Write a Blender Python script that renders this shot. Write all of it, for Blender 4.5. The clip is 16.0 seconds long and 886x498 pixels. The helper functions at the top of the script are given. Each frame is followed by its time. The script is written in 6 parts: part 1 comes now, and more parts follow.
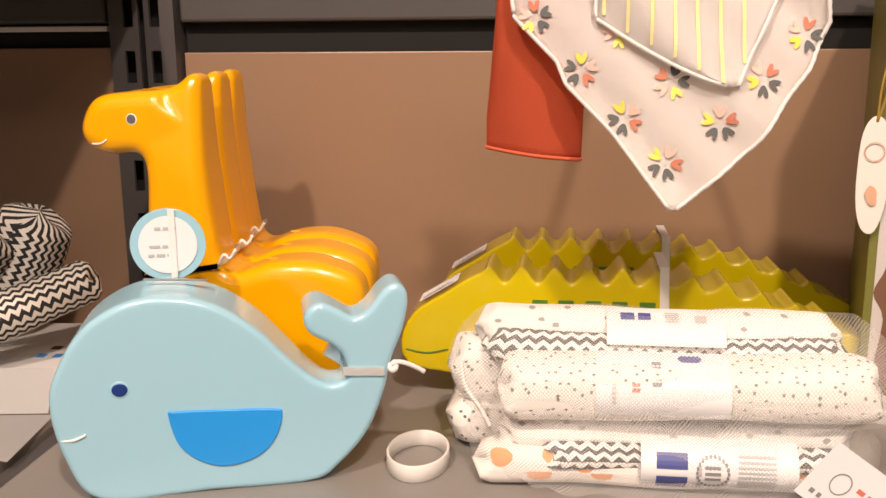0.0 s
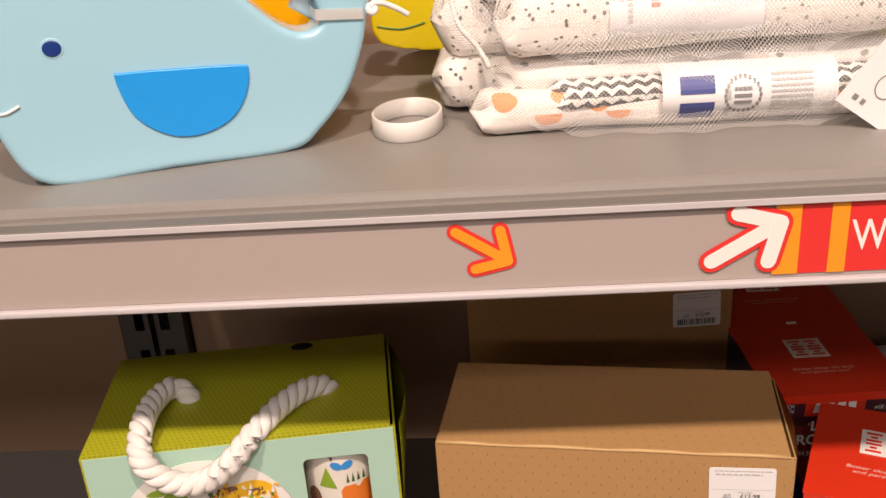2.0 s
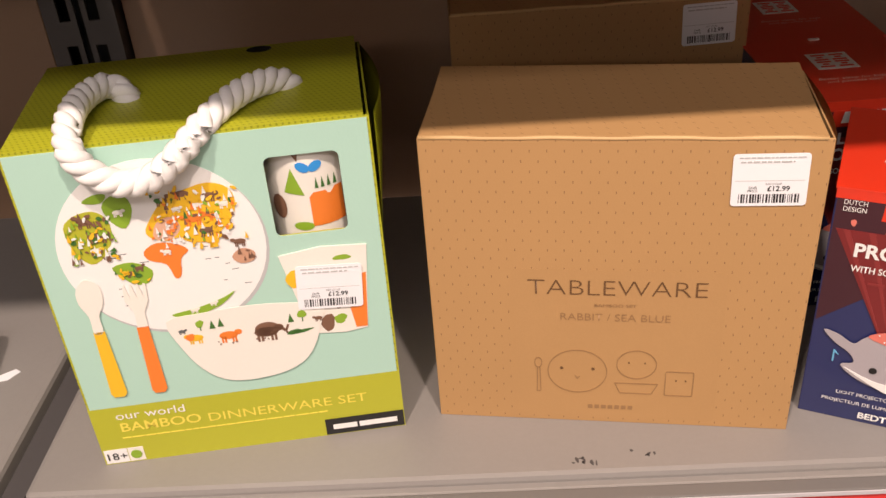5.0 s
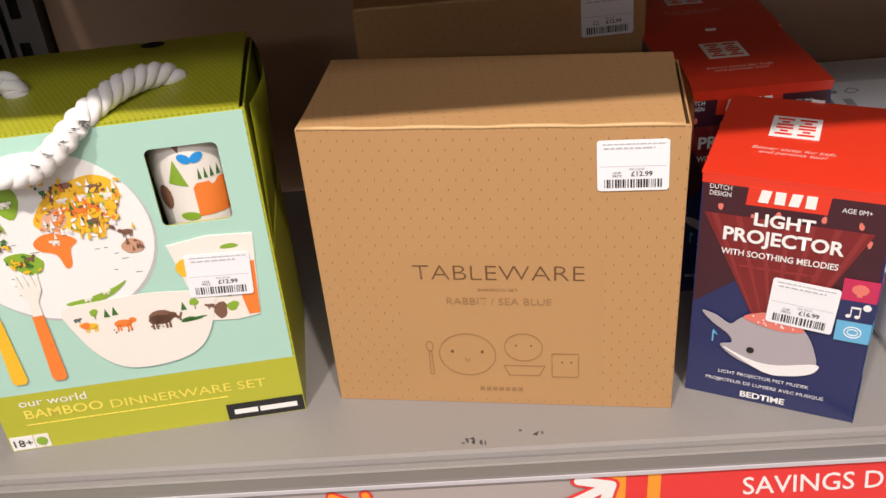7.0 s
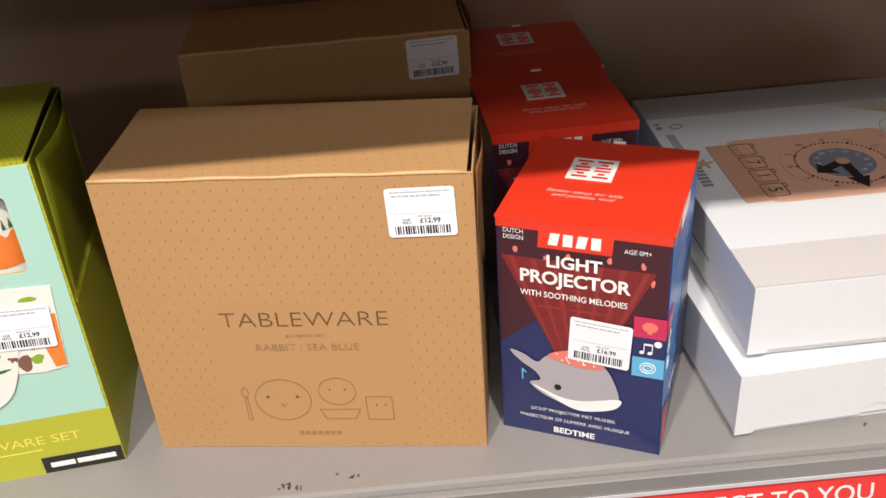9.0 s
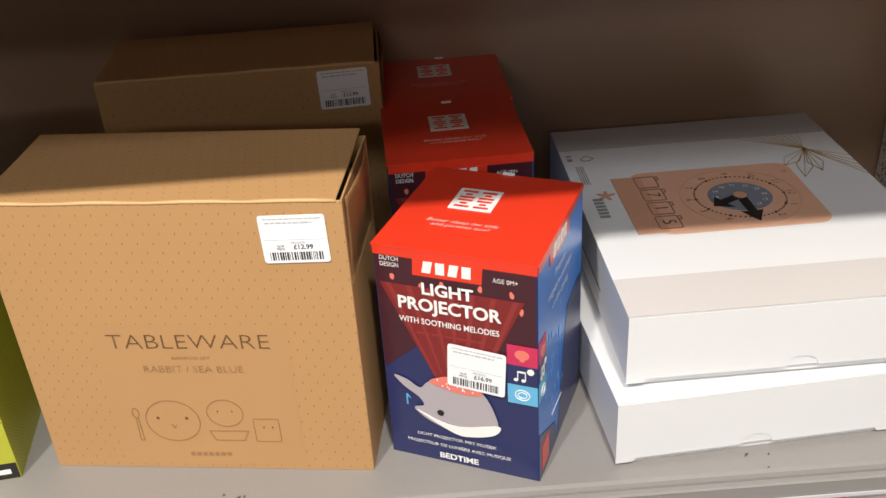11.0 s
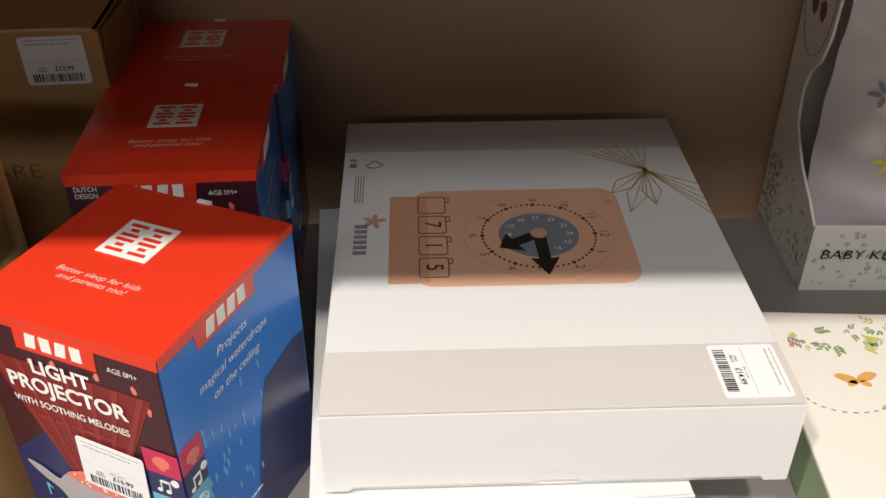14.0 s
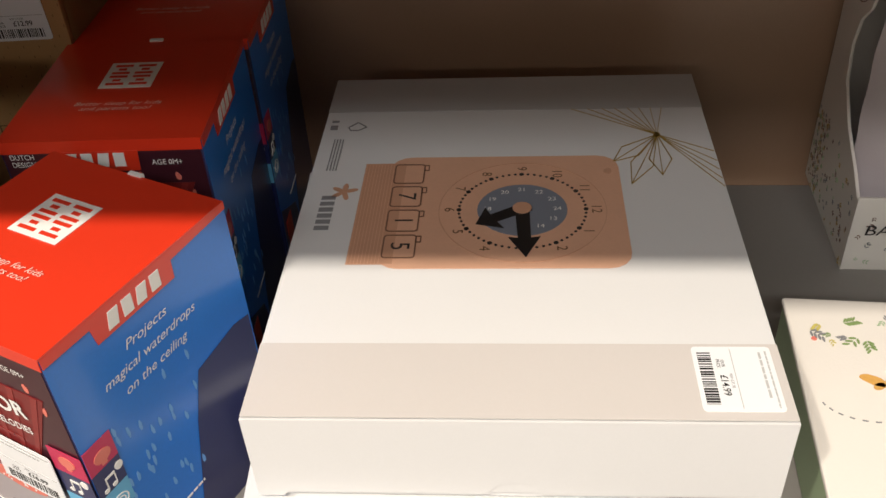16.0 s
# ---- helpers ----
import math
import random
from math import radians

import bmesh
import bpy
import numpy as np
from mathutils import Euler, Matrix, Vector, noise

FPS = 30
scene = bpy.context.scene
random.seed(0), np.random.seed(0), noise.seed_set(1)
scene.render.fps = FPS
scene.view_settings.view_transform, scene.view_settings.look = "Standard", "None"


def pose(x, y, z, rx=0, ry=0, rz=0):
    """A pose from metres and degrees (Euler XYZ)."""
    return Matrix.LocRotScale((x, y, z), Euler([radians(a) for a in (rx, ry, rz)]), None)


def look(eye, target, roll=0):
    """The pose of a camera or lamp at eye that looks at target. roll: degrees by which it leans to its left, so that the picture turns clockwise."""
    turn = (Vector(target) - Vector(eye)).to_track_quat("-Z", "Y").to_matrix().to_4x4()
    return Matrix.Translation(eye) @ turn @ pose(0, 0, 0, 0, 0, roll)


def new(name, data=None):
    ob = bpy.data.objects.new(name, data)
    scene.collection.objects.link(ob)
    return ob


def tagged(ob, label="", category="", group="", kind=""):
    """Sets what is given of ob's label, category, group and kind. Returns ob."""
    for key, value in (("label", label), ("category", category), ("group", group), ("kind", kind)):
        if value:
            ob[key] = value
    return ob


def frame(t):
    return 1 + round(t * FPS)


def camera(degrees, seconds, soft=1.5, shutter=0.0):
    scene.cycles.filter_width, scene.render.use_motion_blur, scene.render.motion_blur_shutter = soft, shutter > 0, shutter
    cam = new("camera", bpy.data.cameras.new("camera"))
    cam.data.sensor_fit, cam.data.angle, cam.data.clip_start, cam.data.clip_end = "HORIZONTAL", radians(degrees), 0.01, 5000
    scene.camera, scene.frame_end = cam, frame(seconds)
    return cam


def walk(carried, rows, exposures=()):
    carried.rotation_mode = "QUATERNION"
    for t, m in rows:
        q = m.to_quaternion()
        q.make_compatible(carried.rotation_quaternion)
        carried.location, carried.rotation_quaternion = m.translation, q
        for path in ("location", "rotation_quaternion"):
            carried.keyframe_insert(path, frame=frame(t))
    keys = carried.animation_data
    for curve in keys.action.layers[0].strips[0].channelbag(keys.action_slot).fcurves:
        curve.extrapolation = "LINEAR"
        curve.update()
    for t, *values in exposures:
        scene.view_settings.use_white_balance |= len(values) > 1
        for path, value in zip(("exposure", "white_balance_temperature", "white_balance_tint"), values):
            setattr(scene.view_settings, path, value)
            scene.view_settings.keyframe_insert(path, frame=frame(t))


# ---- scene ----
cam = camera(50.4, 16.0)
PATH = [
    (0, (0.0971, 0.0911, 1.246), (-0.1456, 2.0304, 0.817), -0.4),
    (0.5, (0.088, 0.0979, 1.219), (-0.1636, 2.033, 0.778), -2.9),
    (1, (0.0728, 0.1065, 1.192), (-0.123, 2.0019, 0.583), -3.6),
    (1.5, (0.0645, 0.1184, 1.153), (-0.0925, 1.9815, 0.443), -3.8),
    (2, (0.0573, 0.1302, 1.123), (-0.0631, 1.9631, 0.332), -4.1),
    (2.5, (0.0501, 0.1391, 1.09), (-0.0319, 1.9548, 0.255), -3.7),
    (3, (0.0459, 0.148, 1.06), (-0.0151, 1.9141, 0.124), -3.7),
    (3.5, (0.0406, 0.1609, 1.024), (-0.04, 1.9106, 0.058), -4.5),
    (4, (0.0344, 0.1738, 0.998), (-0.044, 1.8595, -0.075), -4.4),
    (6.5, (0.089, 0.1459, 0.994), (-0.0033, 1.8293, -0.082), -4.8),
    (7, (0.112, 0.1464, 0.995), (0.0368, 1.8262, -0.088), -5.1),
    (7.5, (0.135, 0.1459, 0.997), (0.0679, 1.8198, -0.096), -5.4),
    (8, (0.155, 0.1463, 0.999), (0.1297, 1.8291, -0.082), -4.9),
    (8.5, (0.1759, 0.1477, 1.002), (0.1975, 1.8395, -0.065), -4.2),
    (9, (0.201, 0.1462, 1.005), (0.2464, 1.8456, -0.048), -4.3),
    (11.5, (0.3194, 0.1257, 1.009), (0.3372, 1.8585, 0.009), -3.1),
    (12, (0.3645, 0.1237, 1.011), (0.3403, 1.8515, 0.005), -2.5),
    (12.5, (0.3802, 0.137, 1.012), (0.3074, 1.8478, -0.021), -3.5),
    (13, (0.3851, 0.1881, 1.013), (0.3608, 1.875, -0.061), -2.5),
    (13.5, (0.4072, 0.2346, 1.002), (0.4955, 1.8908, -0.115), -0.4),
    (14, (0.4599, 0.2957, 0.986), (0.4866, 1.9346, -0.16), -0.1),
    (14.5, (0.486, 0.3403, 0.982), (0.466, 1.9612, -0.19), 1.3),
    (15, (0.4976, 0.3575, 0.974), (0.4159, 1.9651, -0.213), 0.3),
    (15.5, (0.5046, 0.3596, 0.974), (0.3705, 1.9362, -0.25), -1.2),
    (16, (0.5287, 0.3541, 0.968), (0.351, 1.9118, -0.274), -3.7),
]
EXPOSURES = [(0, -0.66, 7000, 20), (0.5, -0.76, 7000, 20), (1, -0.87, 7000, 20), (1.5, -0.8, 6700, 20), (2, -0.56, 6800, 21), (2.5, -0.32, 6900, 22), (3, -0.16, 6900, 24), (4, -0.24, 6800, 23), (6.5, -0.22, 6000, 15), (9, -0.06, 5700, 9), (11.5, -0.04, 5700, 6), (12.5, -0.13, 5800, 6), (13.5, -0.2, 5900, 6), (15, -0.12, 5900, 6), (16, -0.12, 6100, 7)]
walk(cam, [(t, look(eye, target, roll)) for t, eye, target, roll in PATH], EXPOSURES)


# ---- light ----
def build_world():
    w = bpy.data.worlds.new("shop_air")
    w.use_nodes = True
    bg = w.node_tree.nodes["Background"]
    bg.inputs[0].default_value = (1.0, 0.9, 0.8, 1)
    bg.inputs[1].default_value = 0.12
    scene.world = w


def lamp(name, eye, target, size, power, colour, label, size_y=None):
    d = bpy.data.lights.new(name, "AREA")
    d.shape, d.size, d.size_y = "RECTANGLE", size, size_y or size
    d.energy, d.color = power, colour
    ob = new(name, d)
    ob.matrix_world = look(eye, target)
    return tagged(ob, label, "lamp", kind="structure")


build_world()
for spot_x in (-0.45, 0.52):
    lamp("ceiling_spot", (spot_x, -0.72, 2.72), (0.2, 0.6, 0.9), 0.09, 48, (1.0, 0.85, 0.7), "warm white shop spotlight on the ceiling track")
lamp("ceiling_panel", (0.3, -1.75, 2.74), (0.3, -1.75, 0), 2.4, 62, (1.0, 0.92, 0.85), "long white ceiling light panel over the aisle", 0.5)
lamp("far_ceiling_panel", (-1.0, -4.3, 2.74), (-1.0, -4.3, 0), 2.4, 62, (1.0, 0.88, 0.78), "long white ceiling light panel over the next aisle", 0.6)


# ---- materials ----
def node_mat(name):
    m = bpy.data.materials.new(name)
    m.use_nodes = True
    nt = m.node_tree
    return m, nt, nt.nodes["Principled BSDF"]


def add(nt, kind, **vals):
    n = nt.nodes.new(kind)
    for k, v in vals.items():
        n.inputs[k].default_value = v
    return n


def maths(nt, op, a, b=None):
    n = nt.nodes.new("ShaderNodeMath")
    n.operation = op
    for i, v in enumerate((a, b)):
        if v is None:
            continue
        if isinstance(v, (int, float)):
            n.inputs[i].default_value = v
        else:
            nt.links.new(v, n.inputs[i])
    return n.outputs[0]


def mixed(nt, fac, a, b):
    n = nt.nodes.new("ShaderNodeMix")
    n.data_type = "RGBA"
    for sock, v in ((n.inputs[0], fac), (n.inputs[6], a), (n.inputs[7], b)):
        if isinstance(v, (int, float)):
            sock.default_value = v
        elif isinstance(v, tuple):
            sock.default_value = (*v[:3], 1)
        else:
            nt.links.new(v, sock)
    return n.outputs[2]


def worn(nt, colour, vary, coarse, fine):
    """The colour with broad blotches and fine grain."""
    tc = nt.nodes.new("ShaderNodeTexCoord")
    n1 = add(nt, "ShaderNodeTexNoise", Scale=coarse, Detail=4.0)
    n2 = add(nt, "ShaderNodeTexNoise", Scale=fine, Detail=3.0)
    for n in (n1, n2):
        nt.links.new(tc.outputs["Object"], n.inputs["Vector"])
    dark = tuple(c * (1 - vary) for c in colour)
    light = tuple(min(1, c * (1 + vary * 0.6)) for c in colour)
    f = maths(nt, "ADD", maths(nt, "MULTIPLY", n1.outputs[0], 0.6), maths(nt, "MULTIPLY", n2.outputs[0], 0.4))
    return tc, mixed(nt, f, dark, light), n2.outputs[0]


def bumped(nt, bsdf, height, strength, dist):
    b = add(nt, "ShaderNodeBump", Strength=strength, Distance=dist)
    nt.links.new(height, b.inputs["Height"])
    nt.links.new(b.outputs[0], bsdf.inputs["Normal"])


def plain(name, colour, rough=0.5, metal=0.0, vary=0.08, coarse=14.0, fine=600.0, bump=0.15, dist=0.0004, coat=0.0):
    m, nt, p = node_mat(name)
    _, c, h = worn(nt, colour, vary, coarse, fine)
    nt.links.new(c, p.inputs["Base Color"])
    p.inputs["Roughness"].default_value, p.inputs["Metallic"].default_value = rough, metal
    p.inputs["Coat Weight"].default_value = coat
    p.inputs["Coat Roughness"].default_value = 0.12
    if bump:
        bumped(nt, p, h, bump, dist)
    return m


def lattice(nt, tc, pu, pv, wu, wv, shear=True):
    """1 on the small marks of a staggered lattice, 0 between them."""
    s = nt.nodes.new("ShaderNodeSeparateXYZ")
    nt.links.new(tc.outputs["Object"], s.inputs[0])
    x, y, z = s.outputs
    u = maths(nt, "DIVIDE", maths(nt, "ADD", x, y), pu)
    v = maths(nt, "DIVIDE", maths(nt, "ADD", z, y), pv)
    row = maths(nt, "FLOOR", v)
    u = maths(nt, "ADD", u, maths(nt, "MULTIPLY", row, 0.5))
    a = maths(nt, "LESS_THAN", maths(nt, "ABSOLUTE", maths(nt, "SUBTRACT", maths(nt, "FRACT", u), 0.5)), wu)
    b = maths(nt, "LESS_THAN", maths(nt, "ABSOLUTE", maths(nt, "SUBTRACT", maths(nt, "FRACT", v), 0.5)), wv)
    return maths(nt, "MULTIPLY", a, b)


def dotted_card(name, colour, dot, pu, pv, wu, wv, rough=0.65, vary=0.1, opacity=0.8):
    m, nt, p = node_mat(name)
    tc, c, h = worn(nt, colour, vary, 9.0, 900.0)
    f = maths(nt, "MULTIPLY", lattice(nt, tc, pu, pv, wu, wv), opacity)
    nt.links.new(mixed(nt, f, c, dot), p.inputs["Base Color"])
    p.inputs["Roughness"].default_value = rough
    bumped(nt, p, h, 0.2, 0.0003)
    return m


def chevron_cloth(name, dark, light, width, pitch, swing):
    """Woven cloth with zigzag stripes across object x."""
    m, nt, p = node_mat(name)
    tc = nt.nodes.new("ShaderNodeTexCoord")
    s = nt.nodes.new("ShaderNodeSeparateXYZ")
    nt.links.new(tc.outputs["UV"], s.inputs[0])
    x, y = s.outputs[0], s.outputs[1]
    saw = maths(nt, "PINGPONG", maths(nt, "DIVIDE", x, pitch), 0.5)
    v = maths(nt, "ADD", maths(nt, "DIVIDE", y, width), maths(nt, "MULTIPLY", saw, swing))
    stripe = maths(nt, "GREATER_THAN", maths(nt, "FRACT", v), 0.5)
    n = add(nt, "ShaderNodeTexNoise", Scale=700.0, Detail=2.0)
    nt.links.new(tc.outputs["Object"], n.inputs["Vector"])
    nt.links.new(mixed(nt, stripe, dark, light), p.inputs["Base Color"])
    p.inputs["Roughness"].default_value = 0.95
    bumped(nt, p, n.outputs[0], 0.4, 0.0002)
    return m


def spotted_cloth(name, base, spot, scale, size, rnd=0.6):
    m, nt, p = node_mat(name)
    tc, c, h = worn(nt, base, 0.06, 40.0, 500.0)
    v = add(nt, "ShaderNodeTexVoronoi", Scale=scale, Randomness=rnd)
    v.voronoi_dimensions = "2D"
    nt.links.new(tc.outputs["UV"], v.inputs["Vector"])
    nt.links.new(mixed(nt, maths(nt, "LESS_THAN", v.outputs["Distance"], size), c, spot), p.inputs["Base Color"])
    p.inputs["Roughness"].default_value = 0.95
    bumped(nt, p, h, 0.4, 0.0002)
    return m


def net_mat(name):
    m, nt, p = node_mat(name)
    tc = nt.nodes.new("ShaderNodeTexCoord")
    s = nt.nodes.new("ShaderNodeSeparateXYZ")
    nt.links.new(tc.outputs["UV"], s.inputs[0])
    lines = []
    for a, b in ((1, 1), (1, -1)):
        t = maths(nt, "ADD", maths(nt, "MULTIPLY", s.outputs[0], a * 420.0), maths(nt, "MULTIPLY", s.outputs[1], b * 420.0))
        lines.append(maths(nt, "LESS_THAN", maths(nt, "FRACT", t), 0.24))
    thread = maths(nt, "MAXIMUM", lines[0], lines[1])
    p.inputs["Base Color"].default_value = (0.93, 0.92, 0.9, 1)
    p.inputs["Roughness"].default_value = 0.5
    nt.links.new(maths(nt, "MULTIPLY", thread, 0.33), p.inputs["Alpha"])
    return m


def metal_sheet(name, colour, rough, vary, metal=0.0):
    m, nt, p = node_mat(name)
    tc, c, h = worn(nt, colour, vary, 5.0, 350.0)
    nt.links.new(c, p.inputs["Base Color"])
    r = add(nt, "ShaderNodeTexNoise", Scale=25.0, Detail=6.0)
    nt.links.new(tc.outputs["Object"], r.inputs["Vector"])
    nt.links.new(maths(nt, "ADD", maths(nt, "MULTIPLY", r.outputs[0], 0.18), rough), p.inputs["Roughness"])
    p.inputs["Metallic"].default_value = metal
    bumped(nt, p, h, 0.08, 0.0003)
    return m


def lets_light_through(m, colour, share):
    """Thin cloth: part of the light goes through and comes out scattered."""
    nt = m.node_tree
    thin = nt.nodes.new("ShaderNodeBsdfTranslucent")
    thin.inputs["Color"].default_value = (*colour, 1)
    mix = nt.nodes.new("ShaderNodeMixShader")
    mix.inputs[0].default_value = share
    nt.links.new(nt.nodes["Principled BSDF"].outputs[0], mix.inputs[1])
    nt.links.new(thin.outputs[0], mix.inputs[2])
    nt.links.new(mix.outputs[0], nt.nodes["Material Output"].inputs["Surface"])


GREY_SHELF = metal_sheet("grey_powder_coat", (0.262, 0.246, 0.23), 0.34, 0.12)
BACK_PANEL = metal_sheet("back_panel_paint", (0.32, 0.202, 0.13), 0.24, 0.1)
POST_GREY = metal_sheet("upright_grey_paint", (0.075, 0.07, 0.07), 0.38, 0.12)
WINDOW_DARK = plain("window_shade", (0.03, 0.02, 0.015), 0.8, bump=0)
# near-black that stands for shade inside gaps, slots and hollows
SLOT_SHADE = plain("slot_shade", (0.01, 0.01, 0.01), 0.9, bump=0)
RAIL_CREAM = plain("ticket_rail_plastic", (0.43, 0.37, 0.345), 0.3, vary=0.05, bump=0.03)
CLEAR_EDGE = plain("rail_edge_plastic", (0.55, 0.53, 0.55), 0.18, vary=0.04, bump=0.02)
KRAFT = dotted_card("kraft_card", (0.47, 0.268, 0.106), (0.2, 0.1, 0.04), 0.0098, 0.0066, 0.03, 0.13)
KRAFT_PLAIN = plain("kraft_card_plain", (0.47, 0.268, 0.106), 0.68, vary=0.1)
KRAFT_FOLD = plain("kraft_fold", (0.62, 0.4, 0.18), 0.6, vary=0.15, coarse=60.0)
KRAFT_DARK = plain("kraft_ink", (0.16, 0.08, 0.03), 0.6, vary=0.05)
KRAFT_INK = plain("kraft_faint_ink", (0.32, 0.178, 0.074), 0.6, vary=0.05)
MINT = plain("mint_print", (0.42, 0.66, 0.55), 0.42, vary=0.03)
LIME = dotted_card("lime_dotted_card", (0.42, 0.43, 0.02), (0.2, 0.22, 0.005), 0.0034, 0.0034, 0.17, 0.22, 0.4, 0.05, 0.75)
LIME_PLAIN = plain("lime_print", (0.45, 0.46, 0.03), 0.4, vary=0.04)
WHITE = plain("white_print", (0.86, 0.85, 0.82), 0.45, vary=0.03)
CREAM = plain("cream_print", (0.84, 0.8, 0.72), 0.5, vary=0.04)
YELLOW = plain("yellow_print", (0.86, 0.72, 0.1), 0.45, vary=0.04)
PALE_YELLOW = plain("pale_yellow_print", (0.86, 0.76, 0.36), 0.9, vary=0.06)
OCHRE = plain("ochre_print", (0.62, 0.54, 0.14), 0.5, vary=0.1)
RUST = plain("rust_print", (0.72, 0.4, 0.1), 0.5, vary=0.25, coarse=200.0)
SOFT_GREEN = plain("soft_green_print", (0.24, 0.34, 0.12), 0.5, vary=0.12)
GOLD = plain("amber_print", (0.85, 0.5, 0.02), 0.45, vary=0.05)
ORANGE = plain("orange_print", (0.85, 0.22, 0.03), 0.45, vary=0.05)
BROWN = plain("brown_print", (0.2, 0.1, 0.06), 0.5, vary=0.06)
LEAF = plain("leaf_print", (0.25, 0.42, 0.03), 0.45, vary=0.05)
PINE = plain("pine_print", (0.05, 0.16, 0.03), 0.45, vary=0.05)
SKY_BLUE = plain("blue_print", (0.03, 0.3, 0.75), 0.45, vary=0.05)
BLACK = plain("black_print", (0.015, 0.014, 0.014), 0.4, vary=0.05)
GREY_INK = plain("grey_print", (0.25, 0.25, 0.26), 0.5, vary=0.05)
PALE_INK = plain("pale_grey_print", (0.5, 0.5, 0.5), 0.5, vary=0.05)
RED = plain("red_card", (0.72, 0.04, 0.013), 0.3, vary=0.05, bump=0.08, coat=0.25)
RED_DARK = plain("maroon_print", (0.2, 0.02, 0.02), 0.35, vary=0.15, bump=0.05)
RAY_RED = plain("ray_red_print", (0.26, 0.032, 0.03), 0.35, vary=0.1, bump=0.05)
NAVY = plain("navy_card", (0.022, 0.028, 0.11), 0.3, vary=0.15, bump=0.06, coat=0.25)
NIGHT = plain("night_print", (0.055, 0.012, 0.02), 0.32, vary=0.2, bump=0.05, coat=0.2)
BLUE_SIDE = plain("blue_card", (0.014, 0.19, 0.7), 0.28, vary=0.18, bump=0.06, coat=0.25)
DROP_BLUE = plain("pale_drop_print", (0.16, 0.38, 0.75), 0.4, vary=0.06)
WHALE_GREY = plain("picture_grey_print", (0.42, 0.38, 0.4), 0.4, vary=0.1)
CORAL = plain("coral_print", (0.75, 0.2, 0.15), 0.4, vary=0.08)
ICON_RED = plain("icon_red_print", (0.55, 0.03, 0.1), 0.4, vary=0.05)
ICON_BLUE = plain("icon_blue_print", (0.15, 0.45, 0.7), 0.4, vary=0.05)
CARD_WHITE = plain("white_card", (0.73, 0.73, 0.73), 0.5, vary=0.04, bump=0.08)
CARD_GREIGE = plain("greige_card", (0.62, 0.585, 0.56), 0.5, vary=0.04, bump=0.08)
CARD_GREY = plain("pale_grey_card", (0.5, 0.5, 0.5), 0.5, vary=0.04, bump=0.08)
WOOD = plain("wood_print", (0.72, 0.42, 0.28), 0.5, vary=0.12, coarse=60.0)
WOOD_DARK = plain("wood_print_dark", (0.6, 0.33, 0.21), 0.5, vary=0.15, coarse=60.0)
STAMP_BLUE = plain("stamp_blue_print", (0.07, 0.09, 0.3), 0.5, vary=0.08)
SLATE = plain("slate_print", (0.2, 0.22, 0.27), 0.5, vary=0.06)
GOLD_LINE = plain("gold_line_print", (0.5, 0.33, 0.08), 0.35, metal=0.4, vary=0.05)
STICKER = plain("label_paper", (0.85, 0.86, 0.88), 0.4, vary=0.02, bump=0.05)
STRIP_RED = plain("strip_red", (0.78, 0.04, 0.035), 0.35, vary=0.04)
STRIP_ORANGE = plain("strip_orange", (0.9, 0.33, 0.02), 0.35, vary=0.04)
COTTON = plain("white_cotton_rope", (0.84, 0.82, 0.79), 0.9, vary=0.12, coarse=120.0, fine=900.0, bump=0.4, dist=0.0003)
TAPE = plain("white_elastic", (0.85, 0.84, 0.82), 0.8, vary=0.06)
WHALE_BLUE = plain("pale_blue_glaze", (0.35, 0.64, 0.78), 0.24, vary=0.04, coarse=9.0, bump=0.03, coat=0.5)
FIN_BLUE = plain("bright_blue_glaze", (0.004, 0.34, 0.9), 0.28, vary=0.04, bump=0.03, coat=0.3)
EYE_BLUE = plain("dark_blue_dot", (0.01, 0.04, 0.22), 0.3, bump=0)
GIRAFFE = plain("amber_glaze", (0.93, 0.43, 0.001), 0.3, vary=0.04, coarse=9.0, bump=0.03, coat=0.5)
CROC = plain("olive_glaze", (0.66, 0.53, 0.006), 0.24, vary=0.08, coarse=12.0, bump=0.05, coat=0.5)
CROC_SPOT = plain("green_spot_glaze", (0.08, 0.22, 0.03), 0.3, vary=0.05, bump=0)
BIB = plain("white_jersey", (0.93, 0.91, 0.9), 0.95, vary=0.05, fine=900.0, bump=0.3, dist=0.0001)
lets_light_through(BIB, (0.93, 0.88, 0.84), 0.22)
TERRACOTTA = plain("terracotta_towelling", (0.7, 0.13, 0.055), 0.95, vary=0.12, fine=900.0, bump=0.5, dist=0.0003)
ROSE = plain("rose_print", (0.62, 0.22, 0.14), 0.9, vary=0.05)
PINK = plain("pink_print", (0.85, 0.55, 0.47), 0.9, vary=0.05)
CHARCOAL = plain("charcoal_print", (0.12, 0.13, 0.13), 0.9, vary=0.05)
SILICONE = plain("white_silicone", (0.8, 0.78, 0.75), 0.4, vary=0.03, bump=0.05)
CHEVRON = chevron_cloth("chevron_muslin", (0.025, 0.024, 0.024), (0.8, 0.76, 0.7), 0.0085, 0.0085, 1.0)
CHEVRON_GREY = chevron_cloth("grey_chevron_muslin", (0.09, 0.09, 0.09), (0.88, 0.86, 0.83), 0.009, 0.0095, 1.0)
DOTTED = spotted_cloth("speckled_muslin", (0.9, 0.87, 0.83), (0.14, 0.14, 0.14), 125.0, 0.13, 0.8)
STARS = spotted_cloth("sparse_star_muslin", (0.9, 0.87, 0.84), (0.3, 0.3, 0.3), 40.0, 0.09, 0.7)
ORANGE_SPOT = spotted_cloth("orange_spot_muslin", (0.9, 0.86, 0.82), (0.85, 0.36, 0.14), 30.0, 0.24, 0.5)
NET = net_mat("white_net")
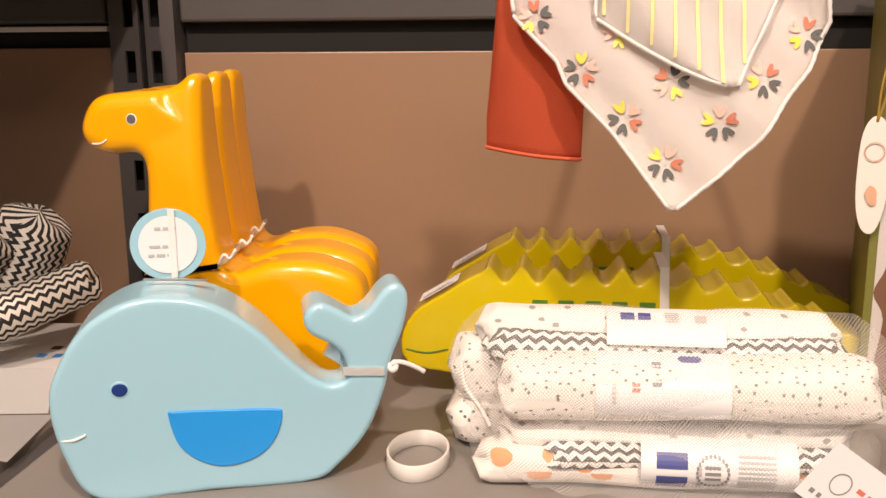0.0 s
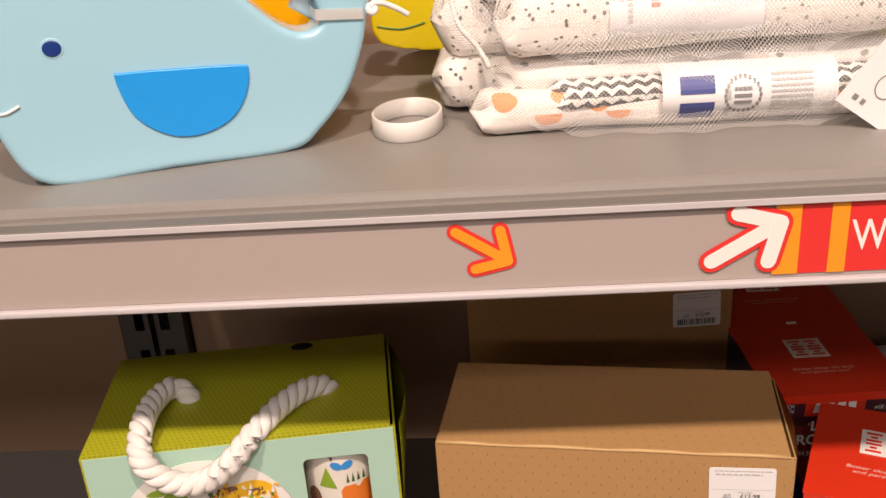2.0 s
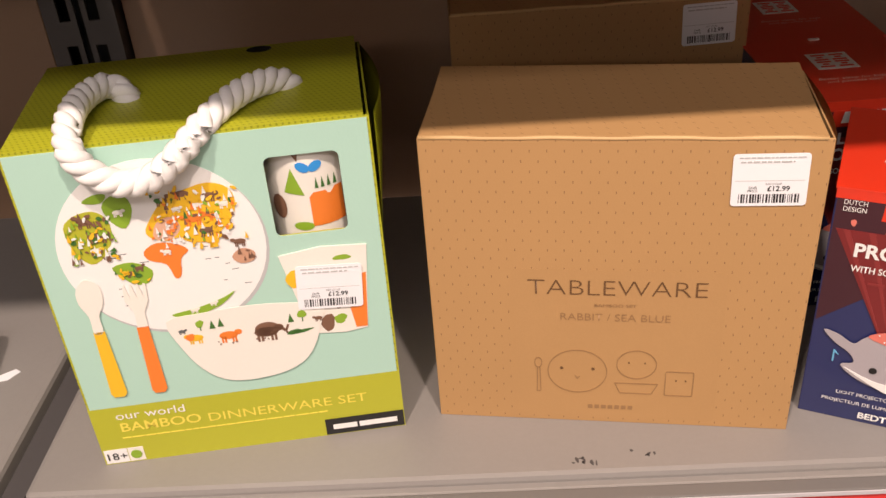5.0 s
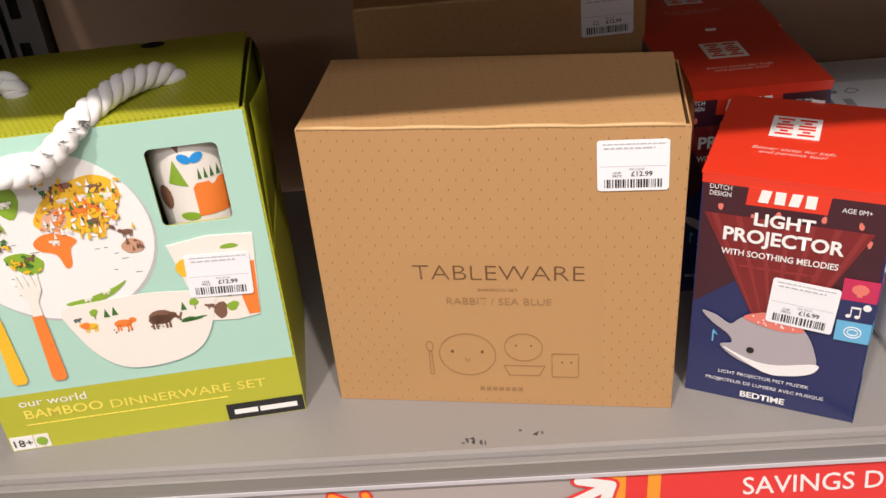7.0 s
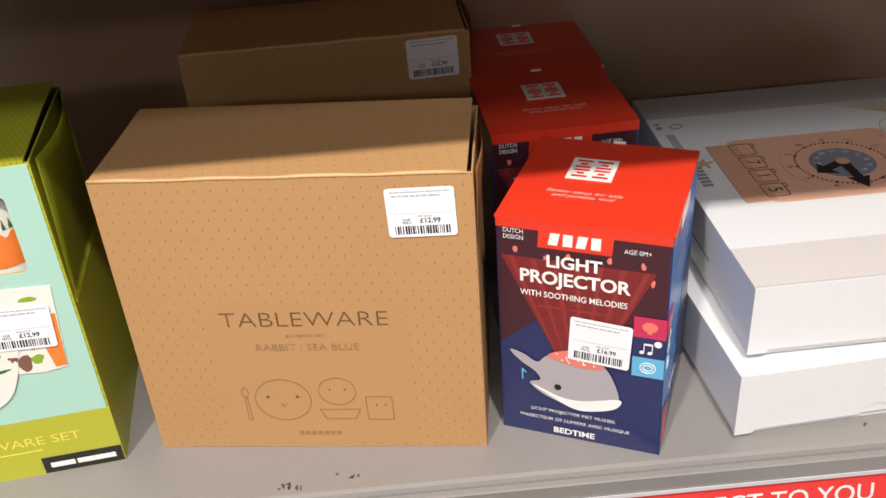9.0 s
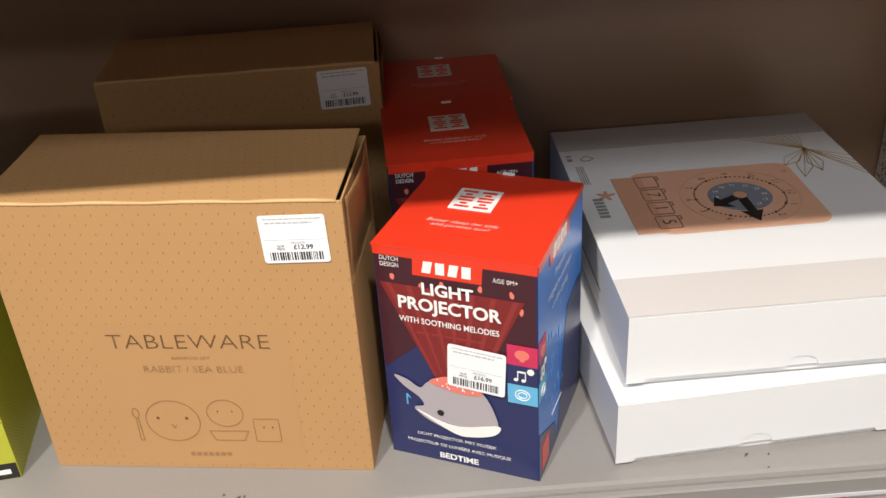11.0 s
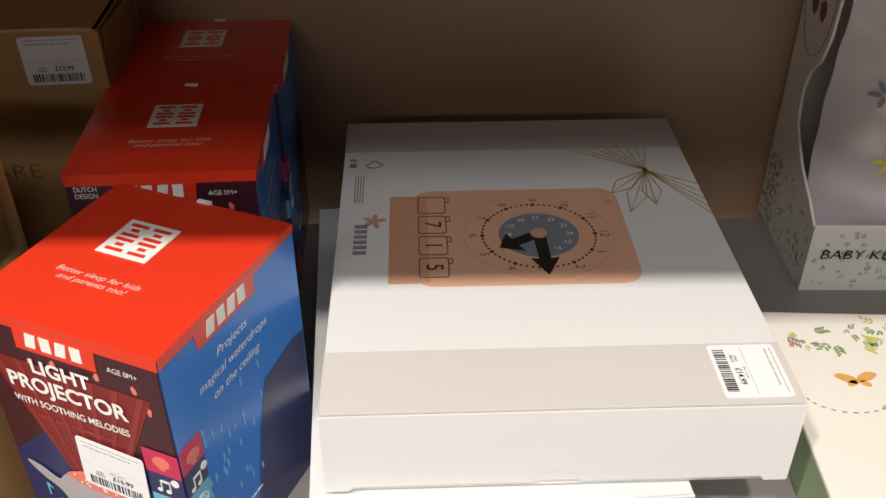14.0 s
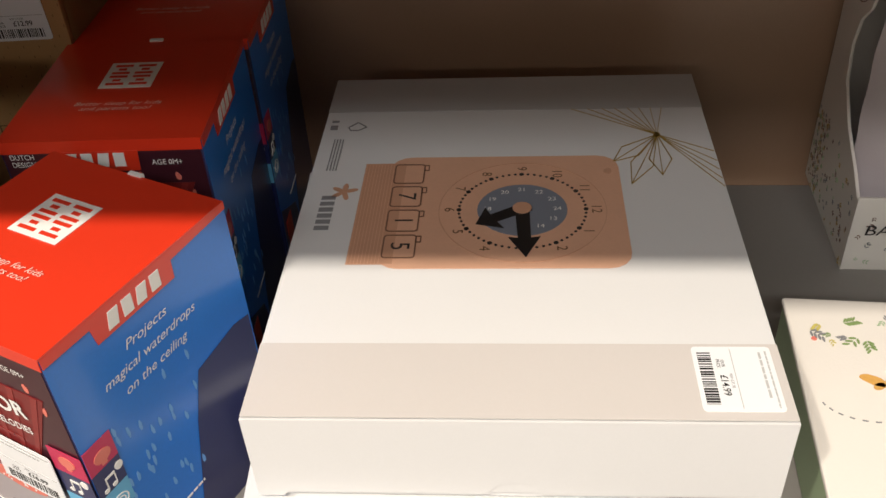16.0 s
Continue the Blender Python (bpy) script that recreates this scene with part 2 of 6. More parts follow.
OPP_SHELF = plain("aisle_unit_grey", (0.4, 0.37, 0.34), 0.6, vary=0.15, coarse=3.0)
FLOOR_MAT = plain("shop_floor_vinyl", (0.27, 0.24, 0.21), 0.4, vary=0.15, coarse=4.0)
CEIL_MAT = plain("ceiling_white", (0.75, 0.73, 0.7), 0.8, vary=0.05)
FLORAL_GREEN = plain("sage_card", (0.4, 0.52, 0.32), 0.5, vary=0.06)
IVORY = plain("ivory_card", (0.82, 0.78, 0.72), 0.45, vary=0.04)
LILAC = plain("lilac_white_film", (0.62, 0.56, 0.58), 0.3, vary=0.08, coat=0.4)
AQUA = plain("pale_aqua_plastic", (0.6, 0.75, 0.72), 0.25, vary=0.08)


# ---- builders ----
PRINTS = ("small_print", "brand_mark", "star_drawing", "leaf_print", "figure_print", "bowl_pattern", "drawing_dots", "barcode", "minute_dots", "ray_print", "drop_print")


def part(name, bm, material, parent, label="", smooth=False):
    """Links a bmesh as one mesh object under a thing or a part."""
    me = bpy.data.meshes.new(name)
    bmesh.ops.recalc_face_normals(bm, faces=bm.faces)
    bm.to_mesh(me)
    bm.free()
    for m in material if isinstance(material, (list, tuple)) else [material]:
        me.materials.append(m)
    if smooth:
        for p in me.polygons:
            p.use_smooth = True
    ob = new(name, me)
    ob.parent = parent
    return tagged(ob, label, kind="stuff") if name in PRINTS else tagged(ob, label)


def thing(name, m, label, category, group="", kind=""):
    ob = new(name)
    ob.matrix_world = m
    ob.empty_display_size = 0.02
    return tagged(ob, label, category, group, kind)


def slab(bm, x0, x1, y0, y1, z0, z1, bevel=0.0):
    vs = [bm.verts.new(c) for c in ((x0, y0, z0), (x1, y0, z0), (x1, y1, z0), (x0, y1, z0), (x0, y0, z1), (x1, y0, z1), (x1, y1, z1), (x0, y1, z1))]
    fs = [bm.faces.new([vs[i] for i in f]) for f in ((0, 3, 2, 1), (4, 5, 6, 7), (0, 1, 5, 4), (1, 2, 6, 5), (2, 3, 7, 6), (3, 0, 4, 7))]
    if bevel:
        es = {e for f in fs for e in f.edges}
        bmesh.ops.bevel(bm, geom=list(es), offset=bevel, segments=2, affect="EDGES", profile=0.5)
    return bm


def block(x0, x1, y0, y1, z0, z1, bevel=0.0):
    return slab(bmesh.new(), x0, x1, y0, y1, z0, z1, bevel)


def sheet(bm, pts, m, depth=0.0003):
    """A thin printed or glued shape: outline pts in a face's own plane, m carries that plane into the thing."""
    n = len(pts)
    low = [bm.verts.new(m @ Vector((a, b, 0))) for a, b in pts]
    top = [bm.verts.new(m @ Vector((a, b, depth))) for a, b in pts]
    bm.faces.new(top)
    for i in range(n):
        bm.faces.new((low[i], low[(i + 1) % n], top[(i + 1) % n], top[i]))
    return bm


def shape(pts, m, depth=0.0003):
    return sheet(bmesh.new(), pts, m, depth)


def rect(x0, y0, x1, y1, r=0.0, n=4):
    if r <= 0:
        return [(x0, y0), (x1, y0), (x1, y1), (x0, y1)]
    out = []
    for cx, cy, a in ((x1 - r, y0 + r, -90), (x1 - r, y1 - r, 0), (x0 + r, y1 - r, 90), (x0 + r, y0 + r, 180)):
        for i in range(n + 1):
            b = radians(a + 90 * i / n)
            out.append((cx + r * math.cos(b), cy + r * math.sin(b)))
    return out


def oval(cx, cy, rx, ry=None, n=24, turn=0.0, wob=0.0, seed=0):
    ry = ry or rx
    rng = random.Random(seed)
    ph = [rng.uniform(0, 6.28) for _ in range(4)]
    out = []
    for i in range(n):
        a = 2 * math.pi * i / n
        k = 1 + wob * (math.sin(2 * a + ph[0]) + 0.7 * math.sin(3 * a + ph[1]) + 0.5 * math.sin(5 * a + ph[2]))
        x, y = rx * k * math.cos(a), ry * k * math.sin(a)
        out.append((cx + x * math.cos(turn) - y * math.sin(turn), cy + x * math.sin(turn) + y * math.cos(turn)))
    return out


def line(bm, a, b, w, m, depth=0.0003):
    d = Vector((b[0] - a[0], b[1] - a[1]))
    n = Vector((-d.y, d.x)).normalized() * (w / 2)
    sheet(bm, [(a[0] - n.x, a[1] - n.y), (b[0] - n.x, b[1] - n.y), (b[0] + n.x, b[1] + n.y), (a[0] + n.x, a[1] + n.y)], m, depth)


def ring_line(bm, pts, w, m, depth=0.0003, closed=True):
    n = len(pts)
    for i in range(n if closed else n - 1):
        line(bm, pts[i], pts[(i + 1) % n], w, m, depth)


def front(lift=0.0):
    """Plane of a carton's front: across, up."""
    return Matrix(((1, 0, 0, 0), (0, 0, -1, -lift), (0, 1, 0, 0), (0, 0, 0, 1)))


def top(h, lift=0.0):
    return Matrix.Translation((0, 0, h + lift))


def right(w, lift=0.0):
    """Plane of a carton's right side: back, up."""
    return Matrix(((0, 0, 1, w + lift), (1, 0, 0, 0), (0, 1, 0, 0), (0, 0, 0, 1)))


def left(lift=0.0):
    return Matrix(((0, 0, -1, -lift), (-1, 0, 0, 0), (0, 1, 0, 0), (0, 0, 0, 1)))


def writing(name, text, x, y, height, m, material, parent, width=None, align="CENTER", turn=0.0, bold=0.0, slant=0.0, label=""):
    """Raised lettering in the built-in font, centred at x, y of the plane m; width stretches it."""
    cu = bpy.data.curves.new(name, "FONT")
    cu.body, cu.align_x, cu.align_y, cu.size, cu.extrude, cu.offset, cu.shear = text, align, "CENTER", 1.0, 0.0, bold, slant
    cu.resolution_u = 3
    tmp = bpy.data.objects.new(name, cu)
    scene.collection.objects.link(tmp)
    bpy.context.view_layer.update()
    me = bpy.data.meshes.new_from_object(tmp.evaluated_get(bpy.context.evaluated_depsgraph_get()))
    bpy.data.objects.remove(tmp)
    xs = [v.co.x for v in me.vertices] or [0, 1]
    sy = height / 0.72
    sx = sy if width is None else width / max(1e-6, max(xs) - min(xs))
    me.transform(m @ Matrix.Translation((x, y, 0.0003)) @ Matrix.Rotation(turn, 4, "Z") @ Matrix.Diagonal((sx, sy, 1, 1)))
    me.materials.clear()
    me.materials.append(material)
    ob = new(name, me)
    ob.parent = parent
    return tagged(ob, label)


def bars(bm, x0, x1, y, h, m, count=5, seed=0):
    """A line of writing too small to read, as dashes."""
    rng = random.Random(seed)
    x = x0
    while x < x1:
        w = rng.uniform(0.5, 1.5) * (x1 - x0) / count * 0.8
        sheet(bm, rect(x, y - h / 2, min(x + w, x1), y + h / 2), m)
        x += w + h * 0.8


def price_label(parent, m, price, rrp, w=0.042, h=0.03, seed=1):
    """A shop's price sticker in the plane m, its lower left corner at the origin."""
    lab = part("price_label", shape(rect(0, 0, w, h, 0.002), m, 0.0003), STICKER, parent, "white printed price sticker with barcode")
    up = m @ Matrix.Translation((0, 0, 0.0003))
    rng = random.Random(seed)
    bm = bmesh.new()
    x = w * 0.1
    while x < w * 0.9:
        bw = rng.choice((0.0004, 0.0007, 0.0011))
        sheet(bm, rect(x, h * 0.06, min(x + bw, w * 0.9), h * 0.23), up, 0.0001)
        x += bw + rng.choice((0.0004, 0.0006, 0.0009))
    part("barcode", bm, BLACK, lab)
    bm = bmesh.new()
    sheet(bm, rect(w * 0.04, h * 0.485, w * 0.96, h * 0.495), up, 0.0001)
    bars(bm, w * 0.08, w * 0.95, h * 0.93, 0.0007, up, 10, seed)
    bars(bm, w * 0.1, w * 0.8, h * 0.85, 0.001, up, 6, seed + 1)
    part("small_print", bm, PALE_INK, lab)
    writing("price", price, w * 0.62, h * 0.335, 0.0032, up, BLACK, lab, bold=0.012)
    writing("our_price", "OUR\nPRICE", w * 0.28, h * 0.33, 0.0015, up, BLACK, lab)
    writing("rrp", rrp, w * 0.55, h * 0.43, 0.0013, up, GREY_INK, lab)
    return lab


def smooth_loop(pts, per=6):
    """A closed Catmull-Rom curve through a few control points."""
    n, out = len(pts), []
    for i in range(n):
        p0, p1, p2, p3 = (Vector(pts[(i + k) % n]) for k in (-1, 0, 1, 2))
        for j in range(per):
            t = j / per
            q = 0.5 * ((2 * p1) + (p2 - p0) * t + (2 * p0 - 5 * p1 + 4 * p2 - p3) * t * t + (3 * p1 - p0 - 3 * p2 + p3) * t ** 3)
            out.append((q.x, q.y))
    return out


def shrink(pts, d):
    """The loop moved inwards by d along its normals."""
    n, out = len(pts), []
    area = sum(pts[i][0] * pts[(i + 1) % n][1] - pts[(i + 1) % n][0] * pts[i][1] for i in range(n))
    s = 1 if area > 0 else -1
    for i in range(n):
        a, b = Vector(pts[i - 1]), Vector(pts[(i + 1) % n])
        t = (b - a)
        t = t.normalized() if t.length else Vector((1, 0))
        out.append((pts[i][0] - s * t.y * d, pts[i][1] + s * t.x * d))
    return out


def puffed(pts, depth, edge, m):
    """A thick flat body with rounded rims: outline in the plane m, from 0 back to depth."""
    bm = bmesh.new()
    rings = []
    steps = 5
    for i in range(steps + 1):
        a = math.pi / 2 * i / steps
        rings.append((edge * (1 - math.sin(a)), edge * (1 - math.cos(a))))
    levels = rings + [(r, depth - d) for r, d in reversed(rings)]
    loops = []
    for inset, d in levels:
        loops.append([bm.verts.new(m @ Vector((x, y, -d))) for x, y in (shrink(pts, inset) if inset > 1e-6 else pts)])
    n = len(pts)
    for a, b in zip(loops, loops[1:]):
        for i in range(n):
            bm.faces.new((a[i], a[(i + 1) % n], b[(i + 1) % n], b[i]))
    for lp in (loops[0], loops[-1]):
        bm.faces.new(lp)
    return bm


def tube(points, radius, sides=8, closed=False, flat=None):
    """A round cord along points; flat=(w, h) gives a ribbon instead."""
    bm = bmesh.new()
    pts = [Vector(p) for p in points]
    n = len(pts)
    loops = []
    for i, p in enumerate(pts):
        t = (pts[(i + 1) % n] - pts[i - 1]) if closed else (pts[min(i + 1, n - 1)] - pts[max(i - 1, 0)])
        t.normalize()
        up = Vector((0, 0, 1)) if abs(t.z) < 0.9 else Vector((0, 1, 0))
        a = t.cross(up).normalized()
        b = a.cross(t)
        r = radius[i] if isinstance(radius, (list, tuple)) else radius
        loops.append([bm.verts.new(p + a * math.cos(2 * math.pi * k / sides) * r + b * math.sin(2 * math.pi * k / sides) * r) for k in range(sides)])
    for i in range(n if closed else n - 1):
        u, v = loops[i], loops[(i + 1) % n]
        for k in range(sides):
            bm.faces.new((u[k], u[(k + 1) % sides], v[(k + 1) % sides], v[k]))
    if not closed:
        bm.faces.new(loops[0])
        bm.faces.new(loops[-1])
    return bm


def grid_sheet(nu, nv, fn, uv=None):
    """An open surface from fn(u, v), with its UV in metres from uv(u, v)."""
    bm = bmesh.new()
    layer = bm.loops.layers.uv.new("UVMap")
    vs = [[bm.verts.new(fn(i / nu, j / nv)) for j in range(nv + 1)] for i in range(nu + 1)]
    for i in range(nu):
        for j in range(nv):
            idx = ((i, j), (i + 1, j), (i + 1, j + 1), (i, j + 1))
            try:
                f = bm.faces.new([vs[a][b] for a, b in idx])
            except ValueError:
                continue
            for lp, (a, b) in zip(f.loops, idx):
                lp[layer].uv = uv(a / nu, b / nv) if uv else (a / nu, b / nv)
    return bm


def lattice_pts(points, per=6):
    """An open smooth curve through 3D points."""
    out, n = [], len(points)
    for i in range(n - 1):
        p0, p1, p2, p3 = (Vector(points[min(max(i + k, 0), n - 1)]) for k in (-1, 0, 1, 2))
        for j in range(per):
            t = j / per
            out.append(0.5 * ((2 * p1) + (p2 - p0) * t + (2 * p0 - 5 * p1 + 4 * p2 - p3) * t * t + (3 * p1 - p0 - 3 * p2 + p3) * t ** 3))
    out.append(Vector(points[-1]))
    return out


# ---- structure ----
UP, LOW, BACK = 0.966, 0.553, 0.975
X0, X1 = -1.3, 1.6


def setting(name, bm, material, label, category):
    ob = part(name, bm, material, None, label)
    return tagged(ob, label, category, kind="structure")


def room():
    setting("floor", block(-4, 4.4, -6.2, 1.1, -0.05, 0.0), FLOOR_MAT, "beige vinyl shop floor of the aisle", "floor")
    setting("ceiling", block(-4, 4.4, -6.2, 1.1, 2.8, 2.85), CEIL_MAT, "white shop ceiling", "ceiling")
    setting("wall_south", block(-4, 4.4, -6.25, -6.2, 0, 2.8), OPP_SHELF, "plain grey wall across the shop", "wall")
    setting("wall_north", block(-4, 4.4, 1.06, 1.11, 0, 2.8), OPP_SHELF, "plain grey wall behind the shelving", "wall")
    setting("wall_west", block(-4.05, -4, -6.2, 1.1, 0, 2.8), OPP_SHELF, "plain grey wall at the shop's end", "wall")
    setting("wall_east", block(4.4, 4.45, -6.2, 1.1, 0, 2.8), OPP_SHELF, "plain grey wall at the shop's other end", "wall")


def back_panels():
    t = thing("shelf_back", pose(0, 0, 0), "taupe painted metal back panels of the gondola shelving", "back panel", kind="structure")
    part("panel", block(-0.262, 1.2, BACK, BACK + 0.006, 0.3, 1.238, 0.001), BACK_PANEL, t)
    part("panel", block(-0.262, 1.2, BACK, BACK + 0.006, 1.27, 1.75, 0.001), BACK_PANEL, t)
    part("panel", block(X0, -0.336, BACK, BACK + 0.006, 0.3, 1.243, 0.001), BACK_PANEL, t)
    part("panel", block(X0, -0.336, BACK, BACK + 0.006, 1.27, 1.75, 0.001), BACK_PANEL, t)
    for x0, x1 in ((-0.262, 1.2), (X0, -0.336)):
        part("cross_rail", block(x0, x1, BACK - 0.006, BACK + 0.02, 1.266, 1.3, 0.003), POST_GREY, t, "grey folded steel cross rail")
        # black strip paints the shade of the open gap
        part("gap_strip", block(x0, x1, BACK + 0.008, BACK + 0.012, 1.236, 1.27), SLOT_SHADE, t, "black strip standing in for shade in the gap above the panel")
    # added white strip imitates light that comes through the gap from behind
    part("label_strip", block(X0, -0.336, BACK - 0.004, BACK + 0.004, 1.2585, 1.2635, 0.001), WHITE, t, "white strip standing in for light through the gap above the panel")
    return t


def upright(x, lip):
    """A perforated steel upright: two flanges with a row of slots each and a groove between them."""
    t = thing("upright", pose(x, BACK, 0), "grey steel shelving upright with two rows of slots", "upright", "shelving uprights", kind="structure")
    w, pitch = 0.032, 0.052
    for k in (-1, 1):
        bm = bmesh.new()
        a, b = (0.003, w) if k > 0 else (-w, -0.003)
        s0, s1 = (0.008, 0.018) if k > 0 else (-0.018, -0.008)
        y0, y1 = -0.016, -0.012
        slab(bm, a, s0, y0, y1, 0.2, 1.6)
        slab(bm, s1, b, y0, y1, 0.2, 1.6)
        z = 0.2
        while z < 1.6:
            slab(bm, s0, s1, y0, y1, z, z + pitch - 0.03)
            z += pitch
        slab(bm, b - 0.002 if k > 0 else a, b if k > 0 else a + 0.002, y1, 0.02, 0.2, 1.6)
        part("flange", bm, POST_GREY, t)
    # back of the post, coloured black for the shade inside it
    part("channel", block(-w + 0.002, w - 0.002, 0.008, 0.012, 0.2, 1.6), SLOT_SHADE, t, "black back plate for the shade inside the hollow post")
    return t


def shelf(z, y_edge, name, label):
    t = thing(name, pose(0, 0, 0), label, "shelf", "shelves", kind="structure")
    for x0, x1 in ((-0.261, 1.19), (X0, -0.284)):
        bm = block(x0, x1, y_edge, BACK - 0.018, z - 0.022, z, 0.004)
        part("deck", bm, GREY_SHELF, t)
        part("front_lip", block(x0, x1, y_edge - 0.006, y_edge + 0.004, z - 0.05, z - 0.006, 0.002), GREY_SHELF, t)
    part("joint_cover", block(-0.2805, -0.2645, y_edge + 0.004, BACK - 0.02, z - 0.03, z - 0.008), POST_GREY, t, "dark sunken joint between two shelf bays")
    return t


POST_LIP = metal_sheet("grey_lip_paint", (0.16, 0.15, 0.14), 0.5, 0.1)


def ticket_rail(z, y, label):
    """The plastic price channel that clips on a shelf's front."""
    t = thing("ticket_rail", pose(0, y, z), label, "ticket rail", "ticket rails", kind="structure")
    part("channel_back", block(X0, 1.19, 0.0, 0.003, -0.041, 0.0, 0.0006), RAIL_CREAM, t)
    part("top_bead", block(X0, 1.19, -0.0025, 0.008, 0.0, 0.0024, 0.001), POST_LIP, t, "grey lip along the top")
    part("clear_edge", block(X0, 1.19, -0.0034, -0.0026, -0.0016, 0.0018, 0.0003), CLEAR_EDGE, t, "translucent rounded top edge")
    part("bottom_bead", block(X0, 1.19, -0.0035, 0.004, -0.0445, -0.041, 0.001), CLEAR_EDGE, t, "translucent rounded bottom edge")
    return t


def side_shelf():
    t = thing("side_shelf", pose(0, 0, 0), "grey steel shelf in the neighbouring bay", "shelf", "shelves", kind="structure")
    part("deck", block(X0, -0.286, 0.56, BACK - 0.02, 1.3, 1.325, 0.003), GREY_SHELF, t)


side_shelf()
room()
back_panels()
upright(-0.296, 0)
upright(1.19, 0)
shelf(2.1, 0.566, "top_shelf", "grey powder-coated steel shelf above the toys")
shelf(UP, 0.566, "upper_shelf", "grey powder-coated steel shelf with toys on it")
shelf(LOW, 0.586, "lower_shelf", "grey powder-coated steel shelf with boxed gifts, scuffed at the front")
ticket_rail(0.959, 0.551, "cream plastic ticket rail on the upper shelf's edge")
ticket_rail(0.546, 0.571, "cream plastic ticket rail on the lower shelf's edge")


def arrow(bm, cx, cy, size, turn, m, fat):
    """A rounded arrow: shaft and two barbs."""
    def p(a, b):
        return (cx + a * math.cos(turn) - b * math.sin(turn), cy + a * math.sin(turn) + b * math.cos(turn))
    s = size
    for k, (a, b) in enumerate((((-s, 0), (s * 0.72, 0)), ((s * 0.1, s * 0.72), (s * 0.8, 0)), ((s * 0.1, -s * 0.72), (s * 0.8, 0)))):
        q0, q1 = p(*a), p(*b)
        d = Vector((q1[0] - q0[0], q1[1] - q0[1]))
        ang = math.atan2(d.y, d.x)
        r = fat / 2
        pts = []
        for c, st in ((q1, -90), (q0, 90)):
            for i in range(7):
                g = ang + radians(st + 30 * i)
                pts.append((c[0] + r * math.cos(g), c[1] + r * math.sin(g)))
        sheet(bm, pts, m @ Matrix.Translation((0, 0, 0.0001 * k)), 0.0002)


def small_arrow(x, z, y):
    t = thing("arrow_sticker", pose(x, y, z), "orange arrow sticker with a red outline on the ticket rail", "sticker", "arrow stickers")
    bm = bmesh.new()
    arrow(bm, 0, 0, 0.0165, radians(-33), front(0.0003), 0.0085)
    part("outline", bm, STRIP_RED, t, "red outline")
    bm = bmesh.new()
    arrow(bm, 0, 0, 0.0165, radians(-33), front(0.0007), 0.005)
    part("arrow", bm, STRIP_ORANGE, t)


def savings_strip(x, y, z, words, width, start, span, label):
    """The red printed strip in the ticket rail with its white arrow; x is the first orange band's left edge."""
    t = thing("ticket_strip", pose(x, y, z), label, "shelf strip", "red shelf strips")
    part("strip", shape(rect(0, -0.0385, width, -0.0015), front(0.0004)), STRIP_RED, t)
    for a, b in ((0.0, 0.0122), (0.0262, 0.0345)):
        part("band", shape(rect(a, -0.0385, b, -0.0015), front(0.0008)), STRIP_ORANGE, t)
    bm = bmesh.new()
    arrow(bm, -0.0115, -0.0195, 0.0205, radians(31), front(0.0011), 0.0118)
    part("arrow_outline", bm, STRIP_RED, t, "red outline")
    bm = bmesh.new()
    arrow(bm, -0.0115, -0.0195, 0.0205, radians(31), front(0.0015), 0.0074)
    part("arrow", bm, WHITE, t)
    writing("lettering", words, start, -0.0205, 0.0162, front(0.0005), WHITE, t, align="LEFT", width=span, slant=-0.13, bold=0.006)


small_arrow(0.05, 0.941, 0.551)
small_arrow(0.021, 0.528, 0.571)
savings_strip(0.188, 0.551, 0.959, "WH", 0.25, 0.0375, 0.028, "red paper strip with orange bands in the upper ticket rail")
savings_strip(0.184, 0.571, 0.546, "SAVINGS DIRECT TO YOU", 0.36, 0.0875, 0.212, "red paper strip with white letters in the lower ticket rail")


def scuffs():
    t = thing("shelf_scuffs", pose(0, 0, LOW), "dark worn scuff marks in the shelf's paint", "scuff marks", kind="stuff")
    rng = random.Random(4)
    bm = bmesh.new()
    for cx, cy, n in ((0.099, 0.598, 8), (0.138, 0.6, 4), (0.5, 0.6, 3)):
        for _ in range(n):
            sheet(bm, oval(cx + rng.gauss(0, 0.006), cy + rng.gauss(0, 0.0035), rng.uniform(0.0008, 0.0026), rng.uniform(0.0005, 0.0012), 10, rng.uniform(0, 3), 0.2, rng.random()), top(0.0), 0.0002)
    part("mark", bm, POST_GREY, t)


scuffs()


# ---- cartons on the lower shelf ----
def open_box(w, d, h, wall, flip=False):
    """One folded shell: outer walls, inner walls, a floor and a rim; flip turns it into a lid."""
    bm = bmesh.new()
    def ring(inset, z):
        return [bm.verts.new((x, y, h - z if flip else z)) for x, y in ((inset, inset), (w - inset, inset), (w - inset, d - inset), (inset, d - inset))]
    o0, o1, i1, i0 = ring(0, 0), ring(0, h), ring(wall, h), ring(wall, wall)
    for a, b in ((o0, o1), (o1, i1), (i1, i0)):
        for k in range(4):
            bm.faces.new((a[k], a[(k + 1) % 4], b[(k + 1) % 4], b[k]))
    bm.faces.new(o0)
    bm.faces.new(i0)
    outer = [e for e in bm.edges if all(v in o0 + o1 for v in e.verts)]
    bmesh.ops.bevel(bm, geom=outer, offset=0.0005, segments=2, affect="EDGES", profile=0.5)
    return bm


def carton_body(t, w, d, h, mat, wall=0.0012, names="body"):
    """Four card walls and a bottom, open above."""
    return part(names, open_box(w, d, h, wall), mat, t)


